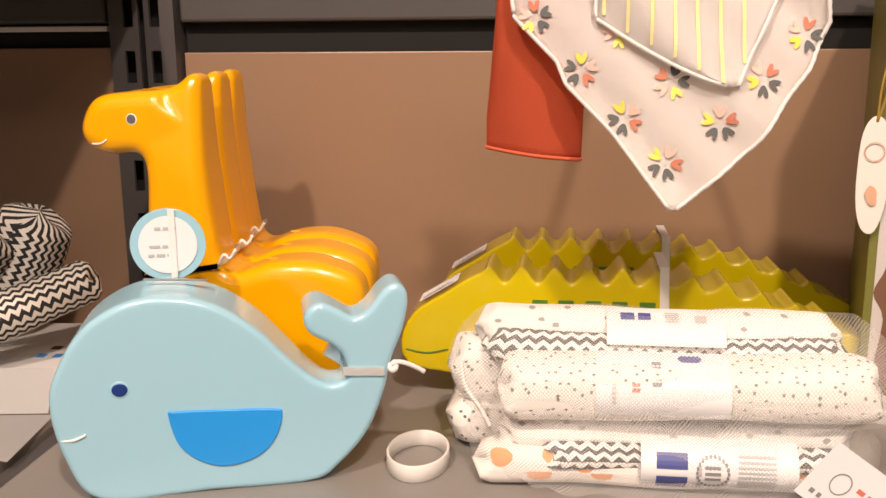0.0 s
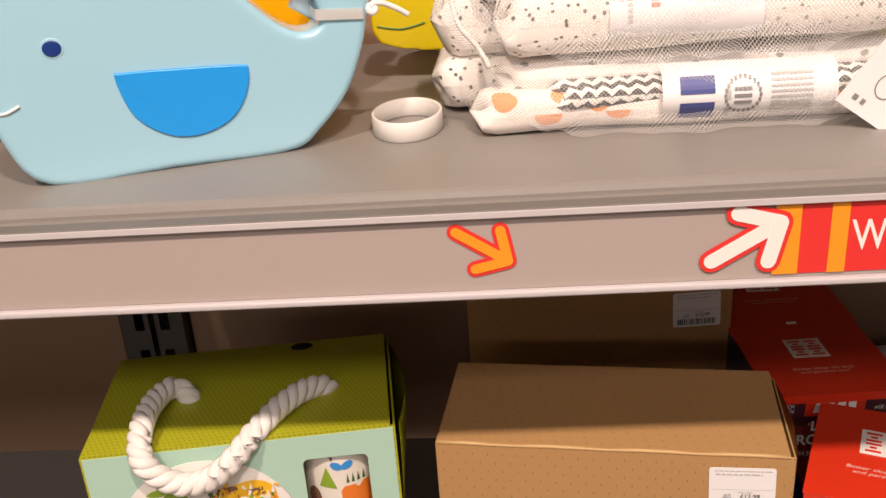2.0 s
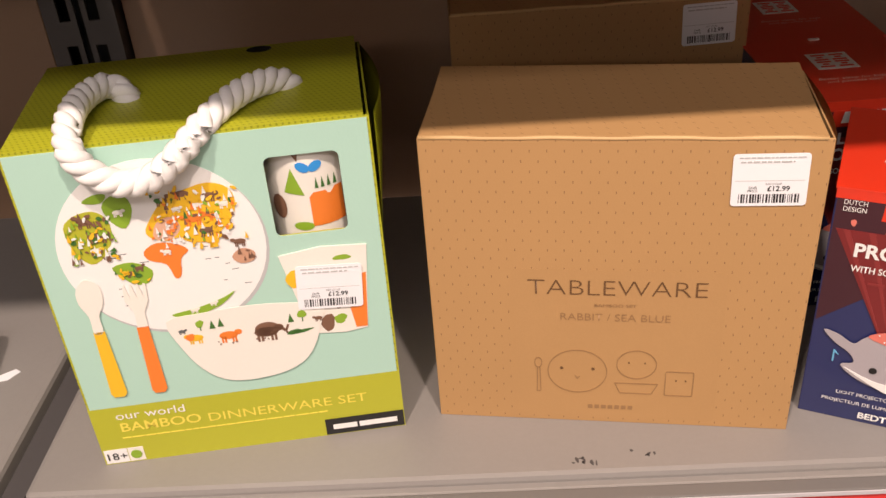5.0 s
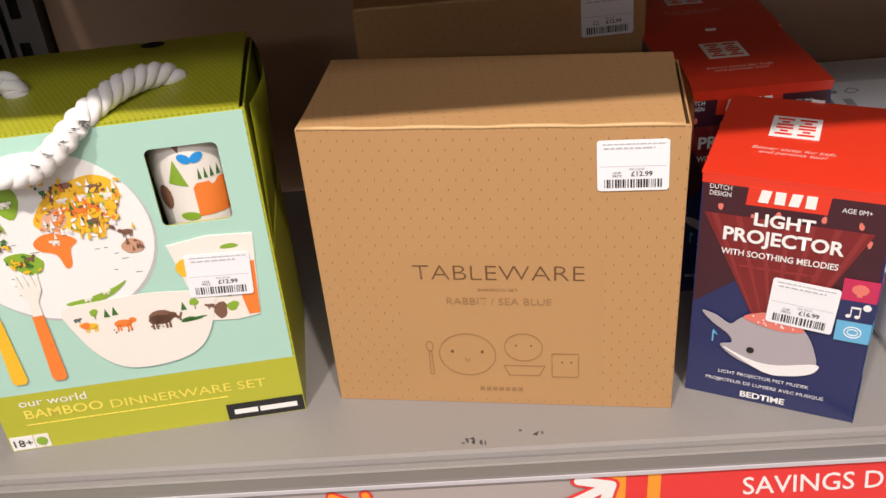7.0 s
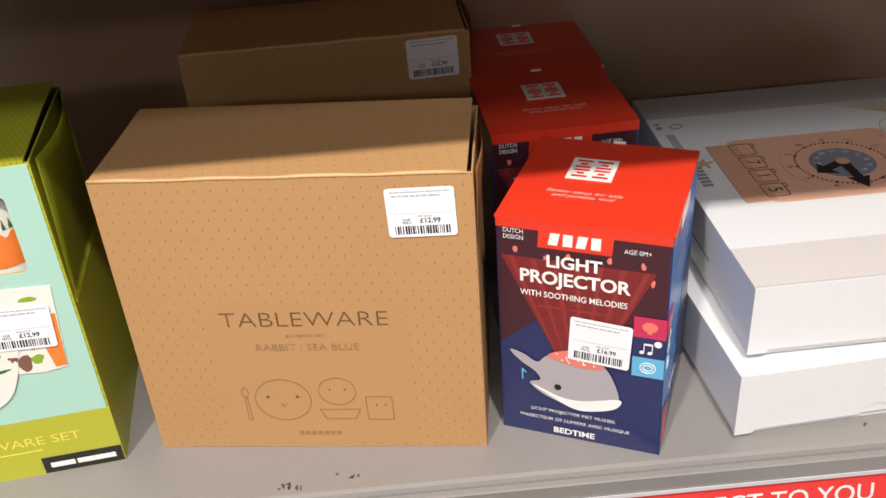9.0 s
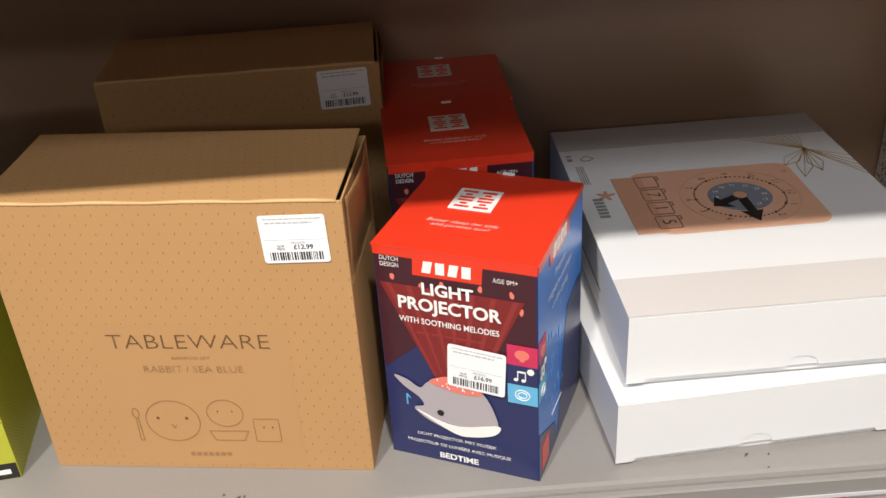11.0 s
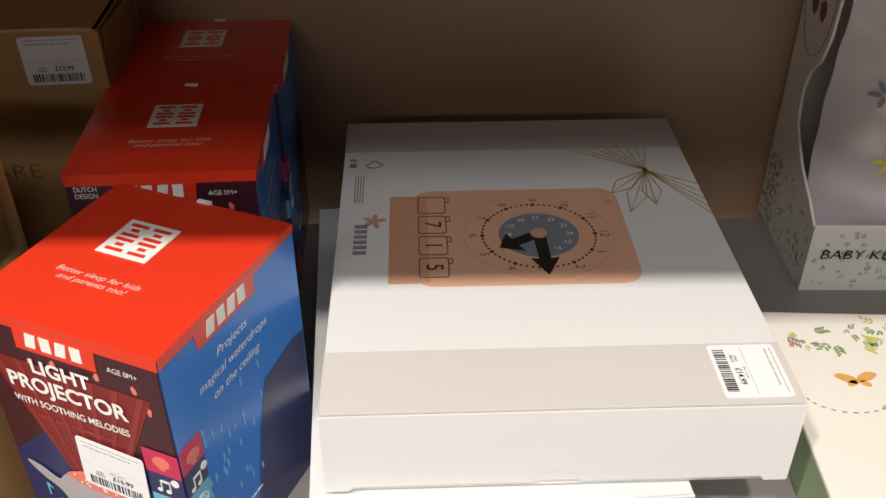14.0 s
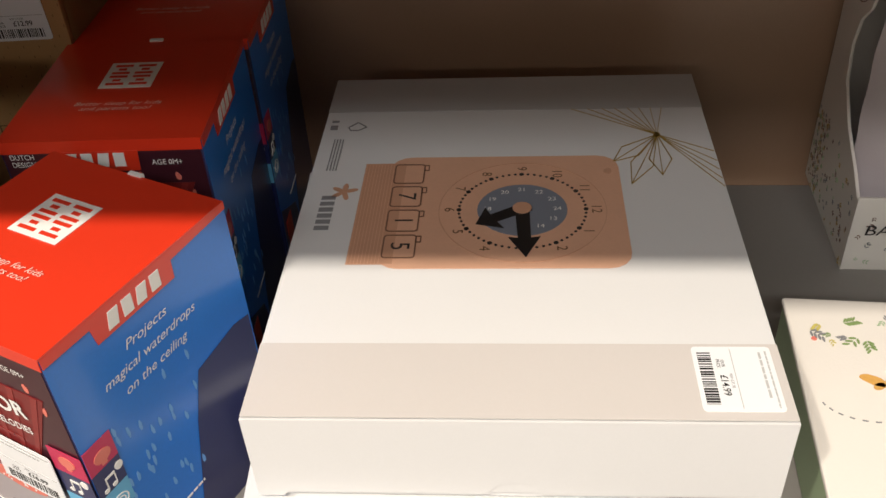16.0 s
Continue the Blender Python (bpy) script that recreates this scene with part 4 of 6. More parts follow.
def tableware_box(m, label, seed, sticker):
    w, d, h = 0.2265, 0.0945, 0.209
    t = thing("tableware_box", m, label, "box", "kraft tableware boxes")
    carton_body(t, w, d, h, KRAFT)
    lid_panel(t, w, d, h, KRAFT, 0.0035, -0.001, 0.004)
    bowed_flap(w, d, h, 0.004, 0.06, KRAFT_PLAIN, t)
    # paler than the card for both rubbed fibre and the edge's highlight
    part("fold", tube([(0.001 + (w - 0.0045) * i / 12, 0.0007, h + 0.0001 + 0.00025 * math.sin(i * 1.9)) for i in range(13)], 0.0013, 8), KRAFT_FOLD, t, "pale rubbed fold along the top edge, lightened for its highlight", True)
    f = front(0.0002)
    part("blank_panel", shape(rect(0.051, 0.004, 0.18, 0.122, 0.004), f, 0.00002), KRAFT_PLAIN, t, "plain unprinted kraft area")
    f = front(0.0004)
    writing("lettering", "TABLEWARE", 0.115, 0.1085, 0.0118, f, KRAFT_DARK, t, width=0.1075, bold=-0.018)
    writing("lettering", "RABBIT / SEA BLUE", 0.1145, 0.0868, 0.0056, f, KRAFT_INK, t, width=0.067, bold=-0.008)
    writing("lettering", "BAMBOO SET", 0.1145, 0.096, 0.0022, f, KRAFT_INK, t, width=0.0255)
    lw = 0.0005
    bm = bmesh.new()
    ring_line(bm, oval(0.092, 0.043, 0.0188, 0.0175, 40), lw, f)
    ring_line(bm, oval(0.1293, 0.05, 0.0124, 0.0114, 30), lw, f)
    ring_line(bm, [(0.116, 0.0345), (0.1433, 0.0345), (0.1395, 0.0262), (0.1195, 0.0262)], lw, f)
    ring_line(bm, rect(0.1478, 0.0255, 0.1652, 0.0452, 0.001), lw, f)
    ring_line(bm, oval(0.067, 0.0495, 0.0023, 0.004, 16), lw, f)
    ring_line(bm, [(0.0665, 0.0455), (0.066, 0.0255), (0.0685, 0.0255), (0.068, 0.0455)], lw, f)
    ring_line(bm, [(0.0905, 0.04), (0.092, 0.037), (0.0935, 0.039)], lw, f, closed=False)
    part("drawing", bm, KRAFT_INK, t, "thin brown line drawing of plates and a cup")
    bm = bmesh.new()
    for x, z in ((0.082, 0.0455), (0.102, 0.0455), (0.1245, 0.0515), (0.1345, 0.0515), (0.1545, 0.038), (0.1605, 0.038)):
        sheet(bm, oval(x, z, 0.0011 if x < 0.105 else 0.0006, None, 10), f)
    part("drawing_dots", bm, KRAFT_DARK, t)
    bm = bmesh.new()
    for i in range(7):
        sheet(bm, rect(0.0992 + i * 0.0043, 0.0122, 0.1022 + i * 0.0043, 0.0152), f)
    part("brand_mark", bm, KRAFT_INK, t)
    price_label(t, front(0.0006) @ Matrix.Translation((sticker[0], sticker[1], 0)) @ Matrix.Rotation(radians(1.5), 4, "Z"), "£12.99", "RRP £33.00", 0.0405, 0.0325, seed)
    return t


def zz_mark(t, m, cx, cy, s, ink, paper):
    """The maker's square mark as plain blocks."""
    if paper:
        part("brand_block", shape(rect(cx - s, cy - s, cx + s, cy + s), m), paper, t)
    bm = bmesh.new()
    up = m @ Matrix.Translation((0, 0, 0.0003))
    k = s * 0.34
    for dx, dy in ((-1, 1), (1, 1), (-1, -1), (1, -1)):
        x, y = cx + dx * s * 0.45, cy + dy * s * 0.43
        for q, ln in ((0.85, 1.0), (0.0, 0.45), (-0.85, 1.0)):
            line(bm, (x - k * ln, y + k * q), (x + k * ln, y + k * q), s * 0.15, up)
    part("brand_mark", bm, ink, t)


def brand_bars(t, m, cx, cy, w, h, ink, turn=0.0):
    """The maker's four-letter name as plain strokes."""
    bm = bmesh.new()
    r = m @ Matrix.Translation((cx, cy, 0)) @ Matrix.Rotation(turn, 4, "Z")
    g = w / 4
    for i in range(4):
        x, a, k = -w / 2 + g * (i + 0.5), g * 0.4, h / 2
        lean = a * 0.5 if i % 2 == 0 else -a * 0.5
        sheet(bm, [(x - a - lean * 0.2, -k), (x + a * 0.7 - lean * 0.2, -k), (x + a + lean * 0.2, k), (x - a * 0.7 + lean * 0.2, k)], r)
    part("brand_mark", bm, ink, t)


def projector_box(m, label, sticker, mark=(0.0445, 0.0695)):
    w, d, h = 0.106, 0.112, 0.168
    t = thing("projector_box", m, label, "box", "red and navy light projector boxes")
    carton_body(t, w, d, h, NAVY)
    lid_panel(t, w, d, h, RED, -0.0007, start=-0.0007, fore=-0.0007)
    part("tab", block(0.05, 0.058, d - 0.001, d + 0.0015, h - 0.004, h + 0.0022), TAPE, t, "white card tab edge")
    f = front(0.0002)
    part("night_print", shape([(0.001, 0.075), (0.03, 0.1), (0.075, 0.1), (0.105, 0.08), (0.105, h - 0.006), (0.001, h - 0.006)], f, 0.0002), NIGHT, t, "dark maroon night print")
    part("lid_edge", shape(rect(0, h - 0.006, w, h + 0.001), f), RED, t)
    f2, f3, f4 = front(0.0005), front(0.0009), front(0.0012)
    part("brand_block", shape([(0.0268, h - 0.0055), (0.0722, h - 0.0055), (0.0712, h - 0.0175), (0.026, h - 0.0175)], f2), RED, t)
    brand_bars(t, f3, 0.049, h - 0.0105, 0.034, 0.0082, WHITE)
    bm = bmesh.new()
    for i in range(7):
        a = -0.42 + 0.14 * i
        sheet(bm, [(0.052 + a * 0.028, 0.066), (0.052 + a * 0.03 + 0.0012, 0.066), (0.049 + a * 0.1 + 0.0036, 0.142), (0.049 + a * 0.1, 0.142)], front(0.0007))
    part("beam_print", shape([(0.04, 0.066), (0.064, 0.066), (0.098, 0.142), (0.003, 0.142)], front(0.00045)), RED_DARK, t, "dark red beam print")
    part("ray_print", bm, RAY_RED, t, "dull red light rays")
    rng = random.Random(7)
    blobs(t, "drop_print", [(x, z, 0.0014, 0.0025, 0.1) for x, z in ((0.012, 0.147), (0.09, 0.146), (0.031, 0.142), (0.083, 0.136), (0.019, 0.137), (0.045, 0.146), (0.07, 0.147), (0.096, 0.135))], CORAL, f2)
    writing("lettering", "LIGHT", 0.0485, h - 0.0265, 0.0085, f4, WHITE, t, width=0.034, bold=0.03)
    writing("lettering", "PROJECTOR", 0.0487, h - 0.0388, 0.0092, f4, WHITE, t, width=0.0685, bold=0.03)
    writing("lettering", "WITH SOOTHING MELODIES", 0.0484, h - 0.0512, 0.0044, f4, WHITE, t, width=0.067, bold=0.015)
    writing("lettering", "DUTCH\nDESIGN", 0.0112, h - 0.0098, 0.0032, f4, WHITE, t, width=0.0125)
    writing("lettering", "AGE 0M+", 0.0865, h - 0.0125, 0.0032, f4, WHITE, t, width=0.016)
    bm = bmesh.new()
    bars(bm, 0.026, 0.073, h - 0.0605, 0.0016, f3, 4, 9)
    part("faint_script", bm, RAY_RED, t)
    # the toy lamp shown on the front
    whale = smooth_loop([(0.007, 0.0695), (0.016, 0.0675), (0.025, 0.0625), (0.031, 0.0685), (0.044, 0.0755), (0.058, 0.0745), (0.07, 0.066), (0.077, 0.052), (0.0785, 0.0395), (0.066, 0.0305), (0.05, 0.0295), (0.031, 0.0355), (0.02, 0.0445), (0.027, 0.048), (0.024, 0.0545), (0.014, 0.0615)], 4)
    part("toy_picture", shape(whale, f4, 0.0003), WHALE_GREY, t, "grey toy lamp picture")
    part("toy_picture", shape(smooth_loop([(0.022, 0.0435), (0.04, 0.0365), (0.056, 0.036), (0.0795, 0.0425), (0.0775, 0.035), (0.064, 0.0295), (0.048, 0.029)], 4), front(0.0016)), WHITE, t)
    part("toy_picture", shape(smooth_loop([(0.0325, 0.0695), (0.044, 0.0755), (0.058, 0.0745), (0.0695, 0.0665), (0.053, 0.064)], 4), front(0.0016)), CORAL, t, "coral speckled glow")
    part("toy_picture", shape(oval(0.039, 0.0445, 0.0024), front(0.0016)), BLACK, t)
    rng = random.Random(3)
    blobs(t, "toy_speckle", [(rng.uniform(0.038, 0.066), rng.uniform(0.0665, 0.0735), 0.0005, 0.0006, 0) for _ in range(24)], WHITE, front(0.002))
    part("note_mark", shape([(0.0145, 0.046), (0.0155, 0.046), (0.0155, 0.053), (0.018, 0.0515), (0.0155, 0.055), (0.0145, 0.055)], f3), ICON_BLUE, t)
    writing("lettering", "LICHT PROJECTOR MET MUZIEK", 0.049, 0.0225, 0.0027, f3, WHITE, t, width=0.0566)
    writing("lettering", "PROJECTEUR DE LUMIÈRE AVEC MUSIQUE", 0.05, 0.0155, 0.0027, f3, WHITE, t, width=0.074)
    writing("lettering", "BEDTIME", 0.05, 0.0063, 0.0048, f3, WHITE, t, width=0.028, bold=0.03)
    for z0, mat in ((0.0952, ICON_RED), (0.08, NAVY), (0.0648, ICON_BLUE)):
        part("icon", shape(rect(0.0862, z0, w, z0 + 0.0151), f3), mat, t)
        part("icon", shape(rect(0, z0 + 0.002, 0.016, z0 + 0.0171), right(w, 0.0005)), mat, t)
    for q, cx in ((f4, 0.096), (right(w, 0.0008), 0.0085)):
        bm = bmesh.new()
        sheet(bm, oval(cx, 0.1035, 0.0048, 0.0036, 16), q)
        sheet(bm, rect(cx - 0.0015, 0.0985, cx + 0.0015, 0.1), q)
        part("icon_mark", bm, CORAL, t)
        bm = bmesh.new()
        for x in (cx - 0.003, cx + 0.002):
            sheet(bm, oval(x - 0.0012, 0.084, 0.0015, 0.0012, 10), q)
            sheet(bm, rect(x - 0.0002, 0.084, x + 0.0004, 0.0905), q)
        sheet(bm, rect(cx - 0.0032, 0.0898, cx + 0.0024, 0.091), q)
        sheet(bm, oval(cx + 0.0055, 0.0915, 0.0023), q)
        ring_line(bm, oval(cx, 0.0722, 0.0048, 0.004, 16), 0.0006, q)
        ring_line(bm, oval(cx, 0.0722, 0.003, 0.0022, 12), 0.0005, q)
        part("icon_mark", bm, WHITE, t)
    # lid print
    tp = top(h + 0.0012, 0.0002)
    zz_mark(t, tp, mark[0], mark[1], 0.0148, RED, WHITE)
    writing("lettering", "Better sleep for kids\nand parents too!", mark[0] + 0.0015, mark[1] - 0.035, 0.0038, tp, PINK, t, width=0.048, slant=0.3)
    # blue right side
    s1, s2, s3 = right(w, 0.0002), right(w, 0.0005), right(w, 0.0008)
    part("side_print", shape(rect(0, 0.0, d, h - 0.001), s1, 0.0001), BLUE_SIDE, t, "blue printed side")
    part("side_band", shape([(0.0, h), (0.0, h - 0.005), (0.0245, h - 0.005), (0.026, h - 0.0145), (0.073, h - 0.0145), (0.0735, h - 0.005), (d, h - 0.003), (d, h)], s2), RED, t)
    brand_bars(t, s3, 0.0495, h - 0.008, 0.034, 0.0085, WHITE)
    for i, words in enumerate(("Projects", "magical waterdrops", "on the ceiling")):
        writing("lettering", words, 0.05, h - 0.0255 - 0.0105 * i, 0.0052, s2, WHITE, t, width=(0.026, 0.058, 0.04)[i], slant=0.3)
    rng = random.Random(12)
    blobs(t, "drop_print", [(rng.uniform(0.008, 0.068), rng.uniform(0.045, 0.115), 0.0009, 0.0032, 0.05) for _ in range(34)], DROP_BLUE, s2)
    part("side_shade_print", shape([(0.046, 0.0), (d - 0.001, 0.0), (d - 0.001, 0.1), (0.1, 0.102), (0.071, 0.097), (0.062, 0.07)], s1 @ Matrix.Translation((0, 0, 0.0003)), 0.0001), NAVY, t, "dark navy printed picture of a room")
    part("base_print", shape([(0.0, 0.0), (0.046, 0.0), (0.04, 0.02), (0.015, 0.032), (0.0, 0.04)], s2, 0.0003), NAVY, t)
    part("seal", shape(rect(0.006, 0.005, 0.022, 0.026), s3), RED, t, "red printed panel")
    bm = bmesh.new()
    bars(bm, 0.03, 0.055, 0.034, 0.0012, s3, 4, 2)
    part("small_print", bm, WHITE, t)
    if sticker:
        price_label(t, front(0.0022) @ Matrix.Translation((0.0455, 0.0705, 0)) @ Matrix.Rotation(radians(-3), 4, "Z"), "£16.99", "RRP £34.95", 0.039, 0.0335, 6)
    return t


def clock_box(m, w, d, h, printed, label):
    t = thing("clock_box", m, label, "box", "white toy clock boxes")
    bm = block(0.002, w - 0.002, 0.002, d - 0.002, 0, h - 0.002, 0.001)
    part("tray", bm, CARD_WHITE, t)
    # lid skirt with a thumb notch in front
    bm = bmesh.new()
    n = 16
    pts = [(0, 0.003), (0.012, 0.003), (0.014, 0.006), (w / 2 - 0.011, 0.006)]
    pts += [(w / 2 - 0.011 * math.cos(math.pi * i / n), 0.006 + 0.008 * math.sin(math.pi * i / n)) for i in range(1, n)]
    pts += [(w / 2 + 0.011, 0.006), (w - 0.014, 0.006), (w - 0.012, 0.003), (w, 0.003), (w, h), (0, h)]
    sheet(bm, pts, front(-0.0004), 0.0016)
    part("front_skirt", bm, CARD_WHITE, t, "white card lid front with thumb notch")
    bm = open_box(w, d + 0.0008, h - 0.006, 0.0016, True)
    bmesh.ops.translate(bm, verts=bm.verts[:], vec=(0, -0.0004, 0.006))
    part("lid", bm, CARD_WHITE, t, "white card lid")
    if not printed:
        return t
    tp = top(h, 0.0002)
    part("edge_band", shape(rect(0.0, 0.0005, w, 0.0455), tp), CARD_GREIGE, t, "greige printed front band")
    part("edge_band", shape(rect(0.0, d - 0.043, w, d), tp), CARD_GREY, t, "grey printed back band")
    bm = bmesh.new()
    bars(bm, 0.05, 0.12, h * 0.45, 0.002, left(0.0002) @ Matrix.Translation((-0.2, 0, 0)), 6, 4)
    part("side_print", bm, GREY_INK, t)
    # wooden clock picture, its top towards the left edge
    t1, t2, t3, t4 = (top(h, z) for z in (0.0004, 0.0007, 0.001, 0.0013))
    part("clock_picture", shape(rect(0.047, 0.0995, 0.1785, 0.2025, 0.012), t1), WOOD, t, "pale wooden toy clock picture")
    part("clock_picture", shape(rect(0.032, 0.103, 0.056, 0.196), t1, 0.0004), WOOD_DARK, t, "stack of wooden calendar tiles")
    bm = bmesh.new()
    for i in range(10):
        sheet(bm, rect(0.0325 + i * 0.0018, 0.103, 0.0328 + i * 0.0018, 0.196), t2, 0.0002)
    part("tile_groove", bm, WOOD, t)
    bm = bmesh.new()
    for y in (0.108, 0.1305, 0.153, 0.1755):
        ring_line(bm, rect(0.05, y, 0.067, y + 0.019, 0.002), 0.0008, t2)
        ring_line(bm, rect(0.067, y + 0.013, 0.0695, y + 0.018), 0.0007, t2)
    part("tile_frame", bm, BROWN, t)
    for i, s in enumerate("51 7"):
        if s != " ":
            writing("digit", s, 0.0585, (0.1175, 0.14, 0, 0.1625)[i], 0.0105, t2, BLACK if i != 1 else WINDOW_DARK, t, turn=-math.pi / 2)
    cx, cy = 0.1231, 0.1494
    part("dial", shape(oval(cx, cy, 0.0245, 0.0235, 36), t2), SLATE, t, "slate blue inner dial")
    bm = bmesh.new()
    for i in range(60):
        a = 2 * math.pi * i / 60
        sheet(bm, oval(cx + 0.0345 * math.cos(a), cy + 0.034 * math.sin(a), 0.0014 if i % 5 == 0 else 0.0008, None, 8), t2)
    part("minute_dots", bm, BLACK, t)
    bm = bmesh.new()
    ring_line(bm, oval(cx, cy, 0.0455, 0.0455, 60), 0.0003, t2)
    part("dial_line", bm, WOOD_DARK, t)
    for k in range(12):
        a = math.pi * 2 * k / 12
        # the printed numbers run clockwise from the right edge
        num = (12, 11, 10, 9, 8, 7, 6, 5, 4, 3, 2, 1)[k]
        if num == 3:
            continue
        writing("hour", str(num), cx + 0.04 * math.cos(a), cy + 0.0395 * math.sin(a), 0.0058, t2, KRAFT_DARK, t, turn=-math.pi / 2)
        if num not in (3, 4, 5):
            writing("hour", str(num + 12), cx + 0.019 * math.cos(a), cy + 0.018 * math.sin(a), 0.0034, t3, WHITE, t, turn=0)
    def hand(ang, ln, wid):
        c, s = math.cos(ang), math.sin(ang)
        pts = [(-0.004, -0.004), (ln * 0.62, -0.0035), (ln * 0.6, -wid), (ln, 0), (ln * 0.6, wid), (ln * 0.62, 0.0035), (-0.004, 0.004)]
        return [(cx + a * c - b * s, cy + a * s + b * c) for a, b in pts]
    part("hand_picture", shape(hand(radians(-88), 0.042, 0.0085), t4), BLACK, t, "black clock hand")
    part("hand_picture", shape(hand(radians(209), 0.0285, 0.0105), t4, 0.0004), BLACK, t, "black clock hand")
    part("hub_picture", shape(oval(cx, cy, 0.0052), top(h, 0.0018)), WOOD_DARK, t)
    part("knot", shape(oval(0.172, 0.186, 0.0025, None, 14, 0, 0.1), t2), WOOD_DARK, t)
    # drawn star with thin petals in the back corner
    bm = bmesh.new()
    c0 = (0.2045, 0.225)
    ends = [(x, d - 0.0432) for x in (0.155, 0.165, 0.174, 0.182, 0.19, 0.197, 0.204, 0.211)] + [(w - 0.0008, y) for y in (0.17, 0.178, 0.187, 0.196, 0.206)]
    for e in ends:
        line(bm, c0, e, 0.00032, t1)
    for a in ((0.1846, 0.1733), (0.2027, 0.182), (0.176, 0.196)):
        q = Vector((a[0] - c0[0], a[1] - c0[1]))
        nrm = Vector((-q.y, q.x)).normalized() * 0.0065
        mid = Vector(c0) + q * 0.62
        ring_line(bm, [c0, tuple(mid + nrm), a, tuple(mid - nrm)], 0.0005, t1)
        line(bm, c0, a, 0.0004, t1)
    sheet(bm, oval(c0[0], c0[1], 0.0022, None, 12, 0, 0.1), t1)
    part("star_drawing", bm, GOLD_LINE, t, "thin gold and black line star")
    # marks along the left edge
    bm = bmesh.new()
    ring_line(bm, [(0.0155, 0.238), (0.021, 0.244), (0.027, 0.2385), (0.0225, 0.2345), (0.0175, 0.2345)], 0.0008, t1)
    bars(bm, 0, 0.014, 0.0, 0.0045, t1 @ Matrix.Translation((0.0065, 0.2465, 0)) @ Matrix.Rotation(-math.pi / 2, 4, "Z"), 3, 1)
    for i in range(4):
        bars(bm, 0, 0.034, 0, 0.0006, t1 @ Matrix.Translation((0.009 + 0.0018 * i, 0.224 + 0.0, 0)) @ Matrix.Rotation(-math.pi / 2, 4, "Z"), 8, i)
    part("seal_mark", bm, GREY_INK, t)
    bm = bmesh.new()
    for i in range(6):
        sheet(bm, rect(0.0105, 0.1605 - 0.0056 * i, 0.0185, 0.164 - 0.0056 * i), t1)
    part("brand_mark", bm, GREY_INK, t)
    bm = bmesh.new()
    for a in (0.3, 1.5, 2.6, 3.8, 5.0):
        sheet(bm, oval(0.0225 + 0.0042 * math.cos(a), 0.168 + 0.0042 * math.sin(a), 0.004, 0.0016, 10, a), t1)
    part("brand_mark", bm, WOOD_DARK, t)
    price_label(t, top(h, 0.0006) @ Matrix.Translation((w - 0.0385, 0.0435, 0)) @ Matrix.Rotation(-math.pi / 2 , 4, "Z"), "£14.99", "RRP £35.00", 0.0385, 0.0345, 9)
    return t


dinnerware_box(pose(-0.2135, 0.6125, LOW, 0, 0, 7.4))
tableware_box(pose(0.009, 0.6465, LOW, 0, 0, -7.4), "kraft cardboard tableware box with brown lettering, standing upright", 3, (0.1755, 0.1675))
tableware_box(pose(0.027, 0.8525, LOW, 0, 0, 1.6), "kraft cardboard tableware box standing in shade behind another", 5, (0.1765, 0.1725))
projector_box(pose(0.247, 0.6365, LOW, 0, 0, -23.5), "red and navy light projector box turned at an angle", True)
projector_box(pose(0.257, 0.7475, LOW, 0, 0, 2.8), "red and navy light projector box standing in the middle", False, (0.051, 0.0687))
projector_box(pose(0.2545, 0.8605, LOW, 0, 0, 2.0), "red and navy light projector box standing against the back panel", False, (0.047, 0.078))
clock_box(pose(0.3975, 0.6035, LOW, 0, 0, 4.0), 0.197, 0.29, 0.053, False, "plain white card box under another one")
clock_box(pose(0.4055, 0.6185, LOW + 0.0555, 0, 0, 1.0), 0.236, 0.3, 0.055, True, "white toy clock box with printed lid lying flat")


# ---- boxes at the end of the lower shelf ----
def leaf_sprig(bm, x, y, s, turn, m, n=5):
    c, d = math.cos(turn), math.sin(turn)
    for i in range(n):
        k = (i // 2 + 1) / (n / 2) * s
        side = 1 if i % 2 else -1
        a = turn + side * 0.8
        sheet(bm, oval(x + c * k + math.cos(a) * s * 0.3, y + d * k + math.sin(a) * s * 0.3, s * 0.26, s * 0.085, 10, a), m)


